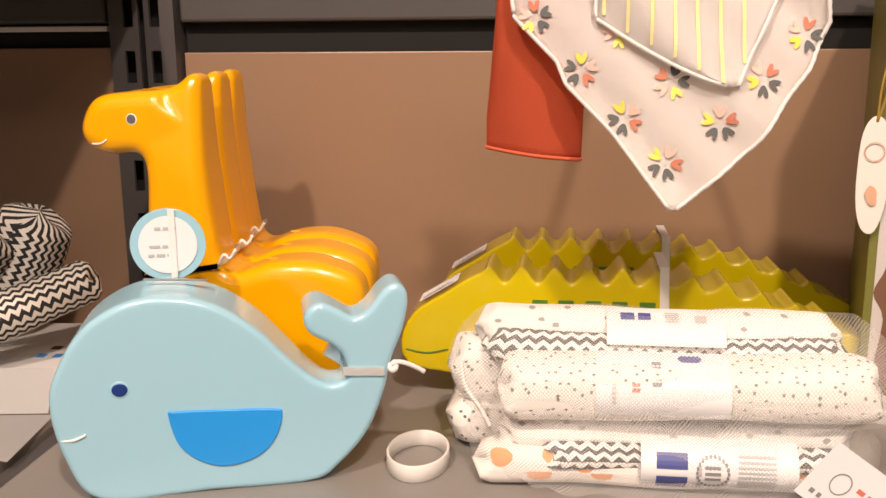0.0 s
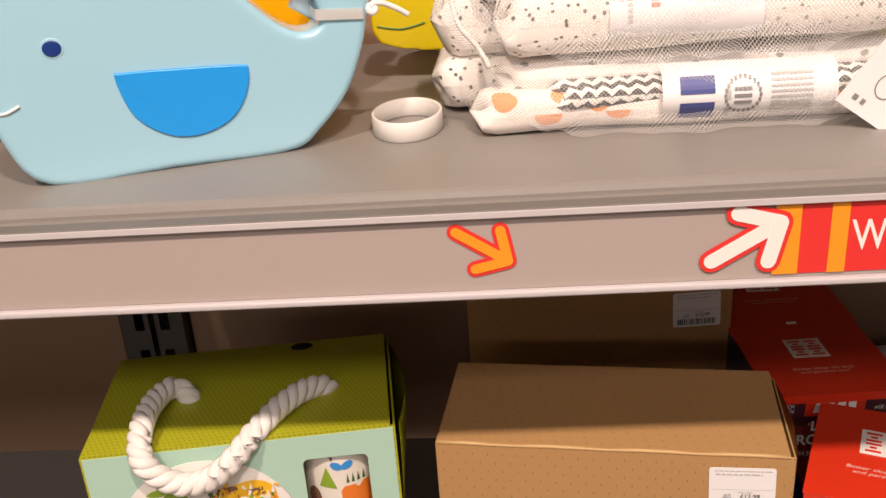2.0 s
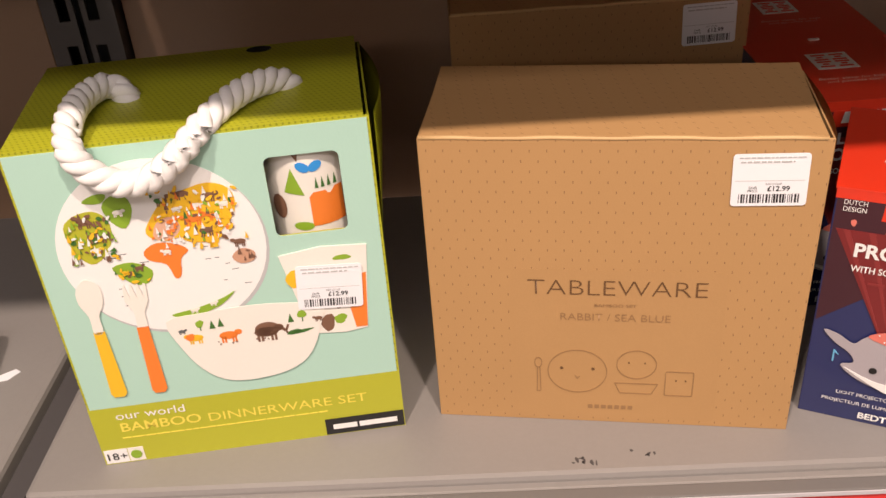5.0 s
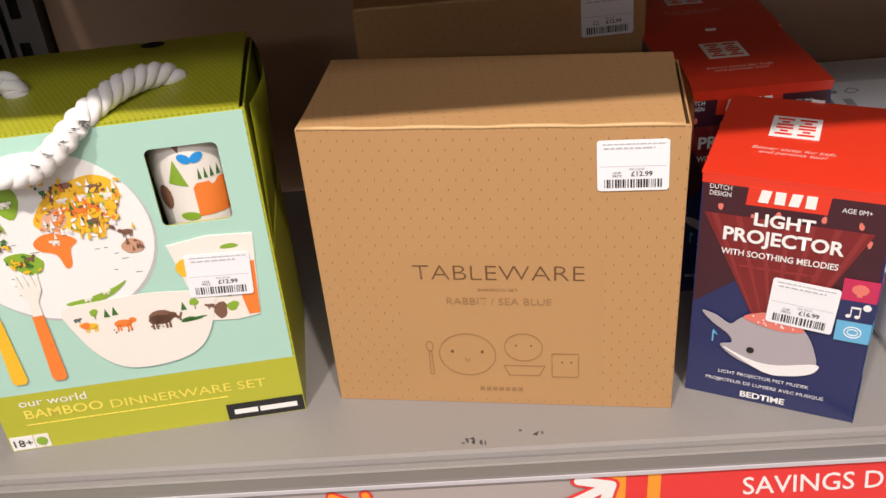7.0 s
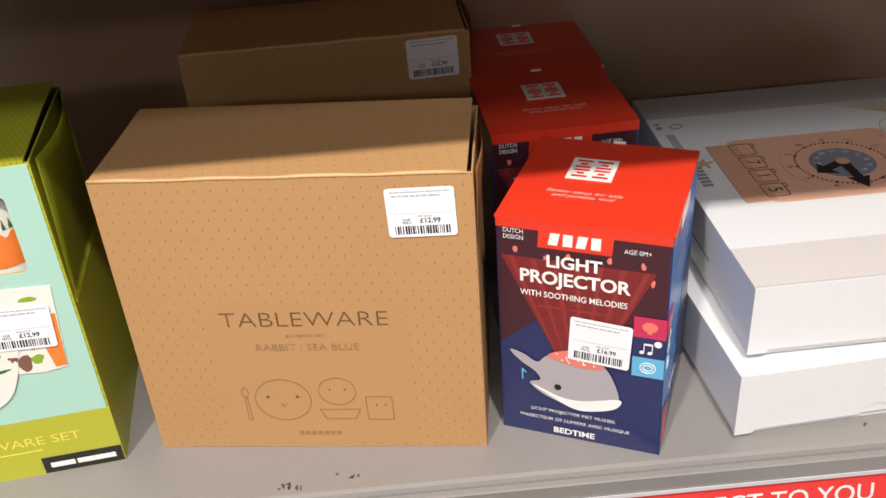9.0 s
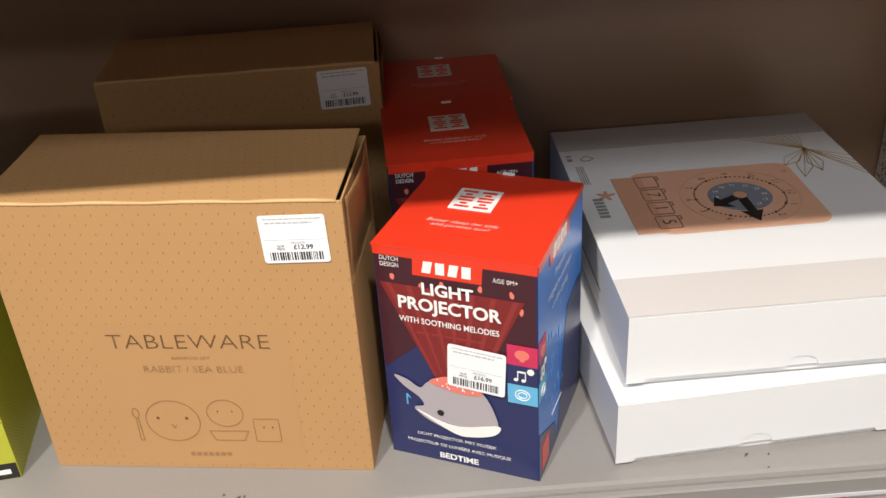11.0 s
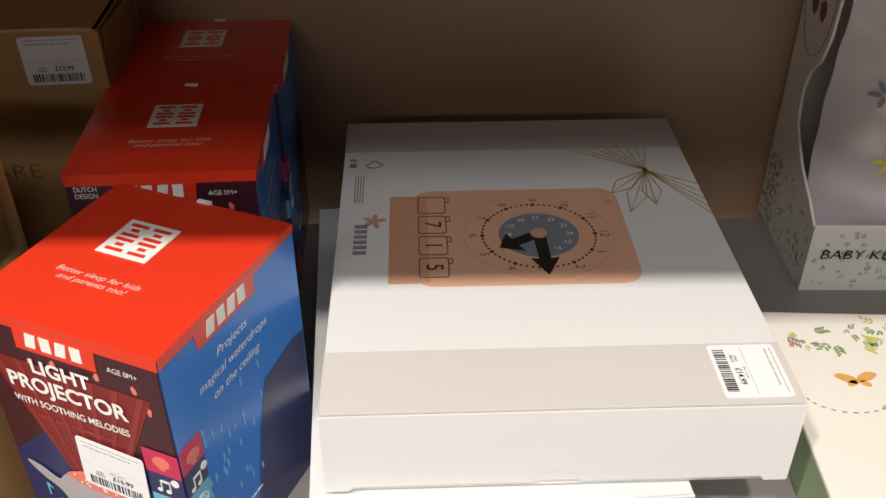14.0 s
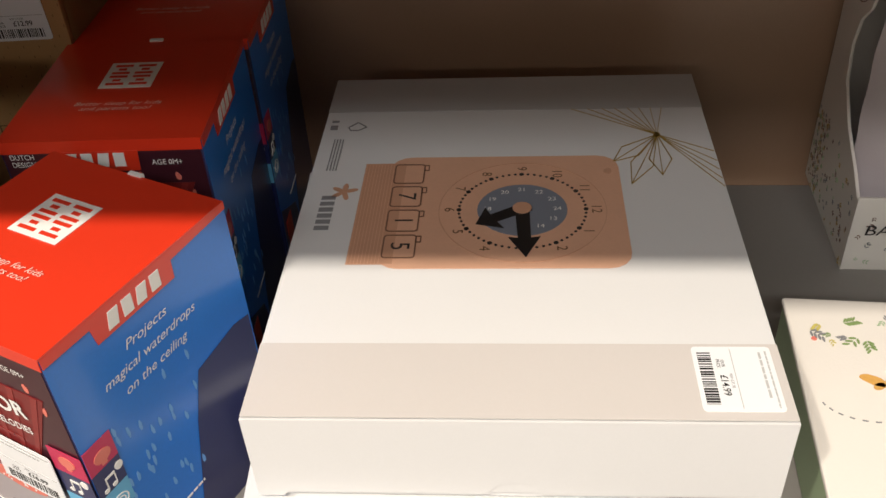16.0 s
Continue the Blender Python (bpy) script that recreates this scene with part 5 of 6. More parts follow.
def floral_box(m):
    w, d, h = 0.17, 0.185, 0.043
    t = thing("floral_box", m, "ivory lidded gift box with printed leaves and sage green sides", "box")
    part("base", block(0.001, w - 0.001, 0.001, d - 0.001, 0, h - 0.004, 0.001), FLORAL_GREEN, t, "sage green card base")
    part("lid", block(0, w, 0, d, h - 0.004, h, 0.0012), IVORY, t, "ivory printed lid")
    tp = top(h, 0.0002)
    rng = random.Random(21)
    for k, mat in enumerate((SOFT_GREEN, OCHRE, GREY_INK, FLORAL_GREEN, SOFT_GREEN, OCHRE)):
        bm = bmesh.new()
        rng = random.Random(60 + k)
        for _ in range(6):
            leaf_sprig(bm, rng.uniform(0.006, w - 0.012), rng.uniform(0.147, 0.176), rng.uniform(0.004, 0.0085), rng.uniform(0, 6.3), tp @ Matrix.Translation((0, 0, 0.0001 * k)), rng.choice((5, 7, 9)))
        tagged(part("leaf_print", bm, mat, t), kind="stuff")
    part("dot_print", shape(oval(0.012, 0.151, 0.0016, None, 12), tp), CORAL, t)
    bm = bmesh.new()
    for k in (-1, 1):
        sheet(bm, oval(0.043 + 0.006 * k, 0.122 + 0.001 * k, 0.0068, 0.0036, 16, 0.5 * k, 0.08, 3), tp)
        sheet(bm, oval(0.043 + 0.004 * k, 0.117, 0.0036, 0.0022, 12, -0.6 * k), tp)
    part("wing_print", bm, RUST, t, "orange winged print")
    bm = bmesh.new()
    for i in range(13):
        a = radians(200 + 14 * i)
        x, y = 0.033 + 0.026 * math.cos(a), 0.108 + 0.016 * math.sin(a)
        line(bm, (x - 0.0014 * math.sin(a), y + 0.001 * math.cos(a)), (x + 0.0014 * math.sin(a), y - 0.001 * math.cos(a)), 0.0007, tp)
    part("dash_print", bm, GREY_INK, t)
    part("figure_print", shape(smooth_loop([(0.05, 0.098), (0.062, 0.099), (0.075, 0.096), (0.07, 0.085), (0.05, 0.083), (0.054, 0.09)], 4), tp), PALE_INK, t, "grey printed shape")
    return t


def keepsake_box(m):
    w, d, h, lip = 0.24, 0.115, 0.27, 0.058
    t = thing("keepsake_box", m, "floral printed keepsake box with open front window", "box")
    wall = 0.002
    part("front_lip", block(0, w, 0, wall, 0, lip, 0.0005), IVORY, t, "ivory printed card with tiny leaves")
    part("back_wall", block(0, w, d - wall, d, 0, h), IVORY, t)
    part("side_wall", block(w - wall, w, wall, d - wall, 0, h), IVORY, t)
    part("floor_panel", block(wall, w - wall, wall, d - wall, 0, wall), IVORY, t)
    part("top_panel", block(0, w, 0, d, h, h + wall), IVORY, t)
    # left side with a wavy cut-away front edge below its rounded upper part
    edge = smooth_loop([(d - wall, 0.0), (d - wall, h * 0.5), (d - wall, h), (0.062, h), (0.054, h * 0.9), (0.05, 0.215), (0.052, 0.178), (0.06, 0.158), (0.074, 0.145), (0.08, 0.125), (0.074, 0.1), (0.05, 0.08), (0.02, 0.066), (0.0, lip - 0.004), (0.0, 0.0)], 1)
    part("side_wall", shape([(-a, b) for a, b in edge], left(-wall), wall), IVORY, t, "side wall with a wavy cut edge")
    bm = bmesh.new()
    ring_line(bm, oval(-0.083, 0.2, 0.028, 0.046, 36), 0.0005, left(0.0003))
    for x, z, r in ((-0.092, 0.19, 0.0055), (-0.075, 0.19, 0.0055), (-0.083, 0.216, 0.005)):
        sheet(bm, oval(x, z, r, r * 1.5, 14, 0.3, 0.1, 4), left(0.0003))
    part("figure_print", bm, BROWN, t, "brown printed figures in an oval frame")
    rng = random.Random(31)
    for mat, seed in ((BROWN, 1), (GREY_INK, 2), (FLORAL_GREEN, 3), (GOLD_LINE, 4)):
        bm = bmesh.new()
        rng = random.Random(seed)
        for _ in range(46):
            leaf_sprig(bm, rng.uniform(0.006, w - 0.006), rng.uniform(0.005, lip - 0.005), rng.uniform(0.002, 0.005), rng.uniform(0, 6.3), front(0.0002), 4)
            leaf_sprig(bm, -rng.uniform(0.006, d - 0.006) if rng.random() < 0.5 else -rng.uniform(0.085, d - 0.004), rng.uniform(0.004, 0.06), rng.uniform(0.0016, 0.004), rng.uniform(0, 6.3), left(0.0002), 4)
        part("leaf_print", bm, mat, t)
    writing("lettering", "BABY KEE", 0.008, 0.0335, 0.0082, front(0.0012), BLACK, t, align="LEFT", width=0.058, slant=0.12)
    # the wrapped cloth inside
    def fn(u, v):
        x = 0.005 + 0.23 * u
        bulge = math.sin(math.pi * min(1.0, u * 1.6 + 0.12)) ** 0.5 if u < 0.5 else 1.0
        fold = 0.004 * math.sin(7 * u + 5 * v) + 0.0022 * math.sin(23 * u - 9 * v) + 0.0012 * math.sin(41 * v + 12 * u)
        return Vector((x, 0.075 - 0.058 * bulge * (1 - 0.25 * v) + fold, 0.003 + (h - 0.008) * v))
    part("wrapped_cloth", grid_sheet(36, 40, fn), LILAC, t, "lilac white folded cloth in clear film", True)
    def on_cloth(name, mat, specs, label):
        bm = bmesh.new()
        for x, z, r, turn in specs:
            for i in range(5):
                c = oval(x + 0.7 * r * math.cos(turn + 1.25 * i), z + 0.7 * r * math.sin(turn + 1.25 * i), r * 0.55, r * 0.22, 10, turn + 1.25 * i)
                bm.faces.new([bm.verts.new(fn((px_ - 0.005) / 0.23, (pz - 0.003) / (h - 0.008)) - Vector((0, 0.0018, 0))) for px_, pz in c])
        tagged(part(name, bm, mat, t, label), kind="stuff")
    on_cloth("flower_print", YELLOW, ((0.045, 0.225, 0.011, 0.3), (0.075, 0.16, 0.012, 1.2), (0.05, 0.098, 0.009, 0.7)), "pale yellow printed flowers")
    on_cloth("leaf_print", GREY_INK, ((0.04, 0.21, 0.009, 1.5), (0.09, 0.19, 0.01, 0.4), (0.034, 0.15, 0.008, 2.0), (0.08, 0.115, 0.01, 0.2)), "grey green printed leaves")
    on_cloth("figure_print", WOOD, ((0.063, 0.2, 0.013, 0.8), (0.07, 0.135, 0.014, 2.2)), "soft brown printed figures")
    return t


floral_box(pose(0.667, 0.593, LOW, 0, 0, -3))
keepsake_box(pose(0.737, 0.8555, LOW, 0, 0, -1.5))


def aqua_pack(m):
    t = thing("plastic_pack", m, "pale aqua plastic pack with torn clear tape", "pack")
    part("case", block(-0.09, 0.0, 0, 0.06, 0, 0.026, 0.008), AQUA, t, "", True)
    part("tape", shape([(-0.01, 0.012), (0.012, 0.012), (0.02, 0.02), (0.016, 0.024), (0.004, 0.019), (-0.01, 0.022)], top(0.0004), 0.0006), STICKER, t, "torn clear tape")
    return t


aqua_pack(pose(-0.327, 0.69, LOW, 0, 0, 12))


# ---- toys on the upper shelf ----
def ribbon_loop(points, width, name, t, label, mat=TAPE):
    """A flat elastic band along a closed path of (x, y, z), width upright."""
    bm = bmesh.new()
    n = len(points)
    lo = [bm.verts.new((x, y, z - width / 2)) for x, y, z in points]
    hi = [bm.verts.new((x, y, z + width / 2)) for x, y, z in points]
    for i in range(n):
        bm.faces.new((lo[i], lo[(i + 1) % n], hi[(i + 1) % n], hi[i]))
    bmesh.ops.solidify(bm, geom=bm.faces[:], thickness=0.0008)
    return part(name, bm, mat, t, label)


def soft_body(name, outline, depth, t, mat, voxel, rounds, edge=0.0):
    """A thick cut-out shape from y = 0 back to depth, its rims rounded by remeshing and smoothing."""
    n = len(outline)
    if edge:
        bm = puffed(outline, depth, edge, front())
    else:
        bm = bmesh.new()
        a = [bm.verts.new((x, 0, z)) for x, z in outline]
        b = [bm.verts.new((x, depth, z)) for x, z in outline]
        bm.faces.new(a)
        bm.faces.new(b)
        for i in range(n):
            bm.faces.new((a[i], a[(i + 1) % n], b[(i + 1) % n], b[i]))
    bm.normal_update()
    bmesh.ops.triangulate(bm, faces=[f for f in bm.faces if len(f.verts) > 4])
    ob = part(name, bm, mat, t)
    r = ob.modifiers.new("remesh", "REMESH")
    r.mode, r.voxel_size, r.use_smooth_shade = "VOXEL", voxel, True
    s = ob.modifiers.new("smooth", "SMOOTH")
    s.factor, s.iterations = 0.5, rounds
    return ob


def whale_bank(m):
    t = thing("whale_money_box", m, "pale blue glazed whale money box with bright blue fin", "money box")
    pts = smooth_loop([(-0.153, 0.066), (-0.146, 0.089), (-0.13, 0.1125), (-0.106, 0.127), (-0.08, 0.13), (-0.052, 0.1235), (-0.027, 0.1065), (-0.008, 0.086), (0.008, 0.071), (0.0205, 0.066), (0.029, 0.0705), (0.0275, 0.0835), (0.0195, 0.0925),
                       (0.0075, 0.0995), (0.003, 0.107), (0.0045, 0.1155), (0.0135, 0.1205), (0.025, 0.1155), (0.0345, 0.11), (0.0435, 0.1145), (0.0535, 0.1265), (0.0625, 0.131), (0.0695, 0.1225), (0.0665, 0.1015), (0.0575, 0.078), (0.0525, 0.057), (0.041, 0.031), (0.0225, 0.0105), (0.003, 0.0), (-0.06, 0.0), (-0.127, 0.0), (-0.147, 0.03)], 5)
    soft_body("body", pts, 0.056, t, WHALE_BLUE, 0.0016, 14, 0.003)
    # the tail is slimmer than the body
    for ob in t.children:
        for v in ob.data.vertices:
            k = max(0.0, min(1.0, (v.co.x + 0.012) / 0.035))
            v.co.y *= 1 - 0.42 * k * k * (3 - 2 * k)
    fin = smooth_loop([(-0.083, 0.0545), (-0.078, 0.0565), (-0.05, 0.0555), (-0.018, 0.0535), (-0.013, 0.05), (-0.0165, 0.036), (-0.027, 0.0235), (-0.045, 0.0175), (-0.062, 0.0205), (-0.077, 0.033)], 5)
    part("fin", puffed(fin, 0.003, 0.001, front(0.0014)), FIN_BLUE, t, "raised bright blue fin")
    part("eye_ring", puffed(oval(-0.1105, 0.073, 0.0062, 0.0058, 24), 0.002, 0.0008, front(0.0003)), WHALE_BLUE, t, "", True)
    part("eye", puffed(oval(-0.1105, 0.073, 0.0048, 0.0042, 24), 0.002, 0.0006, front(0.0009)), EYE_BLUE, t, "dark blue eye dot", True)
    part("mouth", tube(lattice_pts([(-0.1475, 0.001, 0.0425), (-0.14, -0.0003, 0.0425), (-0.1325, -0.0003, 0.0455)], 5), 0.0009, 6), TAPE, t, "pale carved mouth line", True)
    # slot on the back's crest
    bm = bmesh.new()
    sheet(bm, rect(-0.096, -0.0018, -0.056, 0.0018, 0.0015), Matrix.Translation((0, 0.031, 0.1276)) @ Matrix.Rotation(radians(4), 4, "Y"), 0.0006)
    part("coin_slot", bm, GREY_INK, t, "thin coin slot")
    tag = part("swing_tag", puffed(oval(-0.082, 0.15, 0.0245, 0.0245, 36), 0.001, 0.0003, front(-0.062)), WHALE_BLUE, t, "round pale blue swing tag")
    part("tag_face", shape(oval(-0.082, 0.15, 0.019, 0.0195, 30), front(-0.0615)), STICKER, tag, "white printed tag face")
    bm = bmesh.new()
    bars(bm, -0.09, -0.075, 0.161, 0.002, front(-0.061), 2, 1)
    bars(bm, -0.094, -0.082, 0.149, 0.0018, front(-0.061), 2, 2)
    bars(bm, -0.095, -0.082, 0.143, 0.0018, front(-0.061), 2, 3)
    part("tag_print", bm, PALE_INK, tag)
    part("tag_band", shape(rect(-0.081, 0.128, -0.0768, 0.174), front(-0.0605) @ Matrix.Rotation(0.0, 4, "Z"), 0.0006), TAPE, tag, "white elastic strip")
    # elastic round the tail with a knot
    z = 0.0735
    ribbon_loop([(0.0265, -0.0015, z + 0.002), (0.053, -0.0015, z), (0.0545, 0.01, z), (0.0545, 0.028, z), (0.052, 0.0345, z + 0.001), (0.03, 0.0345, z + 0.004), (0.0275, 0.028, z + 0.004), (0.0255, 0.01, z + 0.003)], 0.006, "elastic", t, "white elastic band round the tail")
    part("knot", tube(lattice_pts([(0.054, 0.004, 0.0735), (0.06, 0.003, 0.0775), (0.066, 0.003, 0.077), (0.074, 0.004, 0.073), (0.08, 0.005, 0.069)], 6), 0.0016, 8), TAPE, t, "knotted elastic end", True)
    part("knot", tube(lattice_pts([(0.056, 0.003, 0.0775), (0.058, 0.001, 0.073), (0.061, 0.003, 0.0745), (0.059, 0.005, 0.078)], 5), 0.002, 8), TAPE, t, "", True)
    part("price_roll", tube([(0.02, 0.03, 0.083), (0.026, 0.03, 0.079), (0.034, 0.03, 0.073)], 0.0075, 12), STICKER, t, "rolled white label tucked under the tail", True)
    return t


def giraffe_bank(m, label):
    t = thing("giraffe_money_box", m, label, "money box", "amber giraffe money boxes")
    pts = smooth_loop([(-0.042, 0.224), (-0.038, 0.21), (-0.022, 0.2035), (-0.002, 0.204), (0.004, 0.192), (0.002, 0.15), (-0.002, 0.06), (-0.004, 0.004), (0.0, 0.0), (0.034, 0.0), (0.042, 0.02), (0.06, 0.048), (0.09, 0.054), (0.108, 0.04), (0.114, 0.004), (0.12, 0.0), (0.144, 0.0), (0.15, 0.01),
                       (0.156, 0.07), (0.159, 0.1), (0.155, 0.114), (0.142, 0.122), (0.118, 0.128), (0.09, 0.126), (0.068, 0.119), (0.058, 0.124), (0.053, 0.145), (0.0475, 0.2), (0.0465, 0.243), (0.0455, 0.2565), (0.0385, 0.26), (0.029, 0.253), (0.016, 0.249), (-0.008, 0.2475), (-0.031, 0.243)], 4)
    soft_body("body", pts, 0.0475, t, GIRAFFE, 0.002, 10, 0.0105)
    # the crest and the rump are slimmer than the chest
    for v in t.children[0].data.vertices:
        k = max(0.0, min(1.0, (v.co.z - 0.19) / 0.07)) if v.co.x > 0.02 else 0.0
        r = max(0.0, min(1.0, (v.co.x - 0.09) / 0.07))
        v.co.y = 0.024 + (v.co.y - 0.024) * (1 - 0.34 * k) * (1 - 0.4 * r * r)
    part("eye_ring", puffed(oval(-0.001, 0.229, 0.0042, None, 20), 0.002, 0.0006, front(0.0002)), WHITE, t, "pale eye ring", True)
    part("eye", puffed(oval(-0.001, 0.229, 0.0033, None, 20), 0.002, 0.0005, front(0.0007)), CHARCOAL, t, "dark eye dot", True)
    part("mouth", tube(lattice_pts([(-0.0325, 0.0022, 0.2115), (-0.026, 0.0012, 0.2115), (-0.0205, 0.0002, 0.2145)], 5), 0.0008, 6), TAPE, t, "pale mouth line", True)
    bm = bmesh.new()
    sheet(bm, rect(0.085, 0.02, 0.125, 0.0235, 0.0015), Matrix.Translation((0, 0, 0.1258)), 0.0008)
    part("coin_slot", bm, GOLD, t, "coin slot in the back")
    part("elastic_end", tube(lattice_pts([(0.057, -0.002, 0.126), (0.062, -0.004, 0.134), (0.066, -0.003, 0.131), (0.071, -0.004, 0.138)], 5), 0.0012, 6), TAPE, t, "loose elastic end", True)
    z = 0.121
    ribbon_loop([(0.0, -0.0015, z - 0.006), (0.056, -0.0015, z + 0.004), (0.061, 0.006, z + 0.008), (0.059, 0.04, z + 0.01), (0.05, 0.0485, z + 0.006), (0.004, 0.0475, z), (0.0005, 0.04, z - 0.002)], 0.004, "elastic", t, "white elastic band round the neck")
    return t


def crocodile_bank(m, label):
    t = thing("crocodile_money_box", m, label, "money box", "olive crocodile money boxes")
    pts = [(-0.02, 0.028), (-0.0265, 0.045), (-0.021, 0.063), (-0.01, 0.0755), (0.008, 0.0865), (0.026, 0.0985)]
    for i in range(11):
        x = 0.0365 + 0.0256 * i
        hgt = 0.1045 - 0.00095 * max(0, i - 4) ** 2
        pts += [(x + 0.003, hgt + 0.001), (x + 0.0075, hgt + 0.006), (x + 0.012, hgt + 0.0015), (x + 0.0175, hgt - 0.0065), (x + 0.0225, hgt - 0.0065)]
    pts += [(0.33, 0.058), (0.348, 0.047), (0.352, 0.039), (0.335, 0.033), (0.29, 0.028), (0.25, 0.02), (0.245, 0.0), (0.205, 0.0), (0.2, 0.016), (0.09, 0.016), (0.085, 0.0), (0.045, 0.0), (0.04, 0.018), (0.01, 0.022)]
    soft_body("body", smooth_loop(pts, 2), 0.052, t, CROC, 0.0015, 9)
    for x in (0.078, 0.098, 0.119, 0.139, 0.16):
        part("spot", puffed(rect(x, 0.0735, x + 0.012, 0.0845, 0.001), 0.002, 0.0004, front(0.0007)), CROC_SPOT, t, "green raised square")
    part("mouth", tube(lattice_pts([(-0.022, -0.0002, 0.041), (-0.005, -0.0005, 0.0385), (0.012, -0.0004, 0.042)], 5), 0.0007, 6), CROC_SPOT, t, "", True)
    lab = Matrix.Translation((-0.012, 0.004, 0.0782)) @ Matrix.Rotation(radians(-31), 4, "Y")
    price_label(t, lab @ Matrix.Translation((0, 0.002, 0)), "£12.99", "RRP £25.00", 0.036, 0.026, 14)
    band = bmesh.new()
    sheet(band, [(0.178, 0.0), (0.185, 0.0), (0.181, 0.112), (0.174, 0.112)], front(0.0005), 0.0008)
    slab(band, 0.174, 0.181, -0.0012, 0.053, 0.1115, 0.1125)
    part("elastic", band, TAPE, t, "white elastic band round the belly")
    return t


WX, WY = -0.063, 0.642
whale_bank(pose(WX, WY, UP, 0, 0, 18))
giraffe_bank(pose(-0.2, 0.722, UP), "amber yellow glazed giraffe money box, front of a row")
giraffe_bank(pose(-0.204, 0.772, UP, 0, 0, 0), "amber yellow glazed giraffe money box between two others")
giraffe_bank(pose(-0.211, 0.823, UP, 0, 0, 0), "amber yellow glazed giraffe money box, rear of a row")
crocodile_bank(pose(0.0, 0.8, UP), "olive green glazed crocodile money box with ridged back")
crocodile_bank(pose(0.013, 0.916, UP, 0, 0, 0), "olive green glazed crocodile money box against the back panel")


def wristband():
    t = thing("silicone_band", pose(0.0055, 0.6795, UP), "white silicone wristband standing on the shelf", "wristband")
    bm = bmesh.new()
    n, r, th, h = 48, 0.0212, 0.0018, 0.0118
    loops = [[bm.verts.new(((r + dr) * math.cos(2 * math.pi * i / n), (r * 1.43 + dr) * math.sin(2 * math.pi * i / n), z)) for i in range(n)] for dr, z in ((0, 0.0006), (0, h - 0.0006), (-th * 0.3, h), (-th * 0.7, h), (-th, h - 0.0006), (-th, 0.0006), (-th * 0.5, 0))]
    for k in range(len(loops)):
        a, b = loops[k], loops[(k + 1) % len(loops)]
        for i in range(n):
            bm.faces.new((a[i], a[(i + 1) % n], b[(i + 1) % n], b[i]))
    part("band", bm, SILICONE, t, "", True)


wristband()


def roll_mesh(p0, p1, ry, rz, seed=0, lump=0.085):
    """A rolled cloth from p0 to p1 with rounded, slightly coiled ends."""
    p0, p1 = Vector(p0), Vector(p1)
    ax = (p1 - p0)
    ln = ax.length
    ax.normalize()
    a = ax.cross(Vector((0, 0, 1))).normalized()
    b = a.cross(ax)
    rng = random.Random(seed)
    ph = [rng.uniform(0, 6.3) for _ in range(6)]
    nu, nv = 44, 28
    def fn(u, v):
        s = u * ln
        e = min(s, ln - s)
        cap = min(1.0, (max(e, 0.0) / 0.007)) ** 0.35 if e < 0.007 else 1.0
        g = 2 * math.pi * v
        k = 1 + lump * (math.sin(s * 60 + ph[0]) * 0.5 + math.sin(s * 25 + 2 * g + ph[1]) * 0.6 + math.sin(3 * g + ph[2]) * 0.35)
        dent = 1 - 0.1 * max(0, math.cos(g - ph[3])) ** 12
        cg, sg = math.cos(g), math.sin(g)
        cg, sg = math.copysign(abs(cg) ** 0.72, cg), math.copysign(abs(sg) ** 0.72, sg)
        end = 0.004 * math.sin(3 * g + ph[4]) * (1 if s > ln / 2 else -1) * max(0.0, 1 - e / 0.03)
        return p0 + ax * (s + end) + (a * cg * ry + b * sg * rz) * (cap * k * dent)
    return grid_sheet(nu, nv, fn, lambda u, v: (u * ln, v * 2 * math.pi * (ry + rz) / 2))


def wrap_mesh(x0, x1, cy, cz, ry, rz, g0, g1, n=14):
    """A paper band over part of a roll along x, from angle g0 to g1."""
    def fn(u, v):
        g = radians(g0 + (g1 - g0) * v)
        return Vector((x0 + (x1 - x0) * u, cy - ry * math.cos(g), cz + rz * math.sin(g)))
    return grid_sheet(6, n, fn, lambda u, v: (u * (x1 - x0), v * (rz + ry) / 2 * radians(abs(g1 - g0)))), fn


def on_wrap(bm, fn, u0, u1, v0, v1, lift=0.0004):
    """A printed patch on a wrapped band."""
    vs = []
    n = 4
    rows = []
    for j in range(n + 1):
        v = v0 + (v1 - v0) * j / n
        row = []
        for u in (u0, u1):
            p = fn(u, v)
            q = fn(u, min(1, v + 0.02)) - fn(u, max(0, v - 0.02))
            nrm = Vector((1, 0, 0)).cross(q).normalized()
            if nrm.y > 0:
                nrm = -nrm
            row.append(bm.verts.new(p + nrm * lift))
        rows.append(row)
    for a, b in zip(rows, rows[1:]):
        bm.faces.new((a[0], a[1], b[1], b[0]))


def wrap_prints(t, fn, specs):
    for name, mat, boxes in specs:
        bm = bmesh.new()
        for b in boxes:
            on_wrap(bm, fn, *b)
        part(name, bm, mat, t)


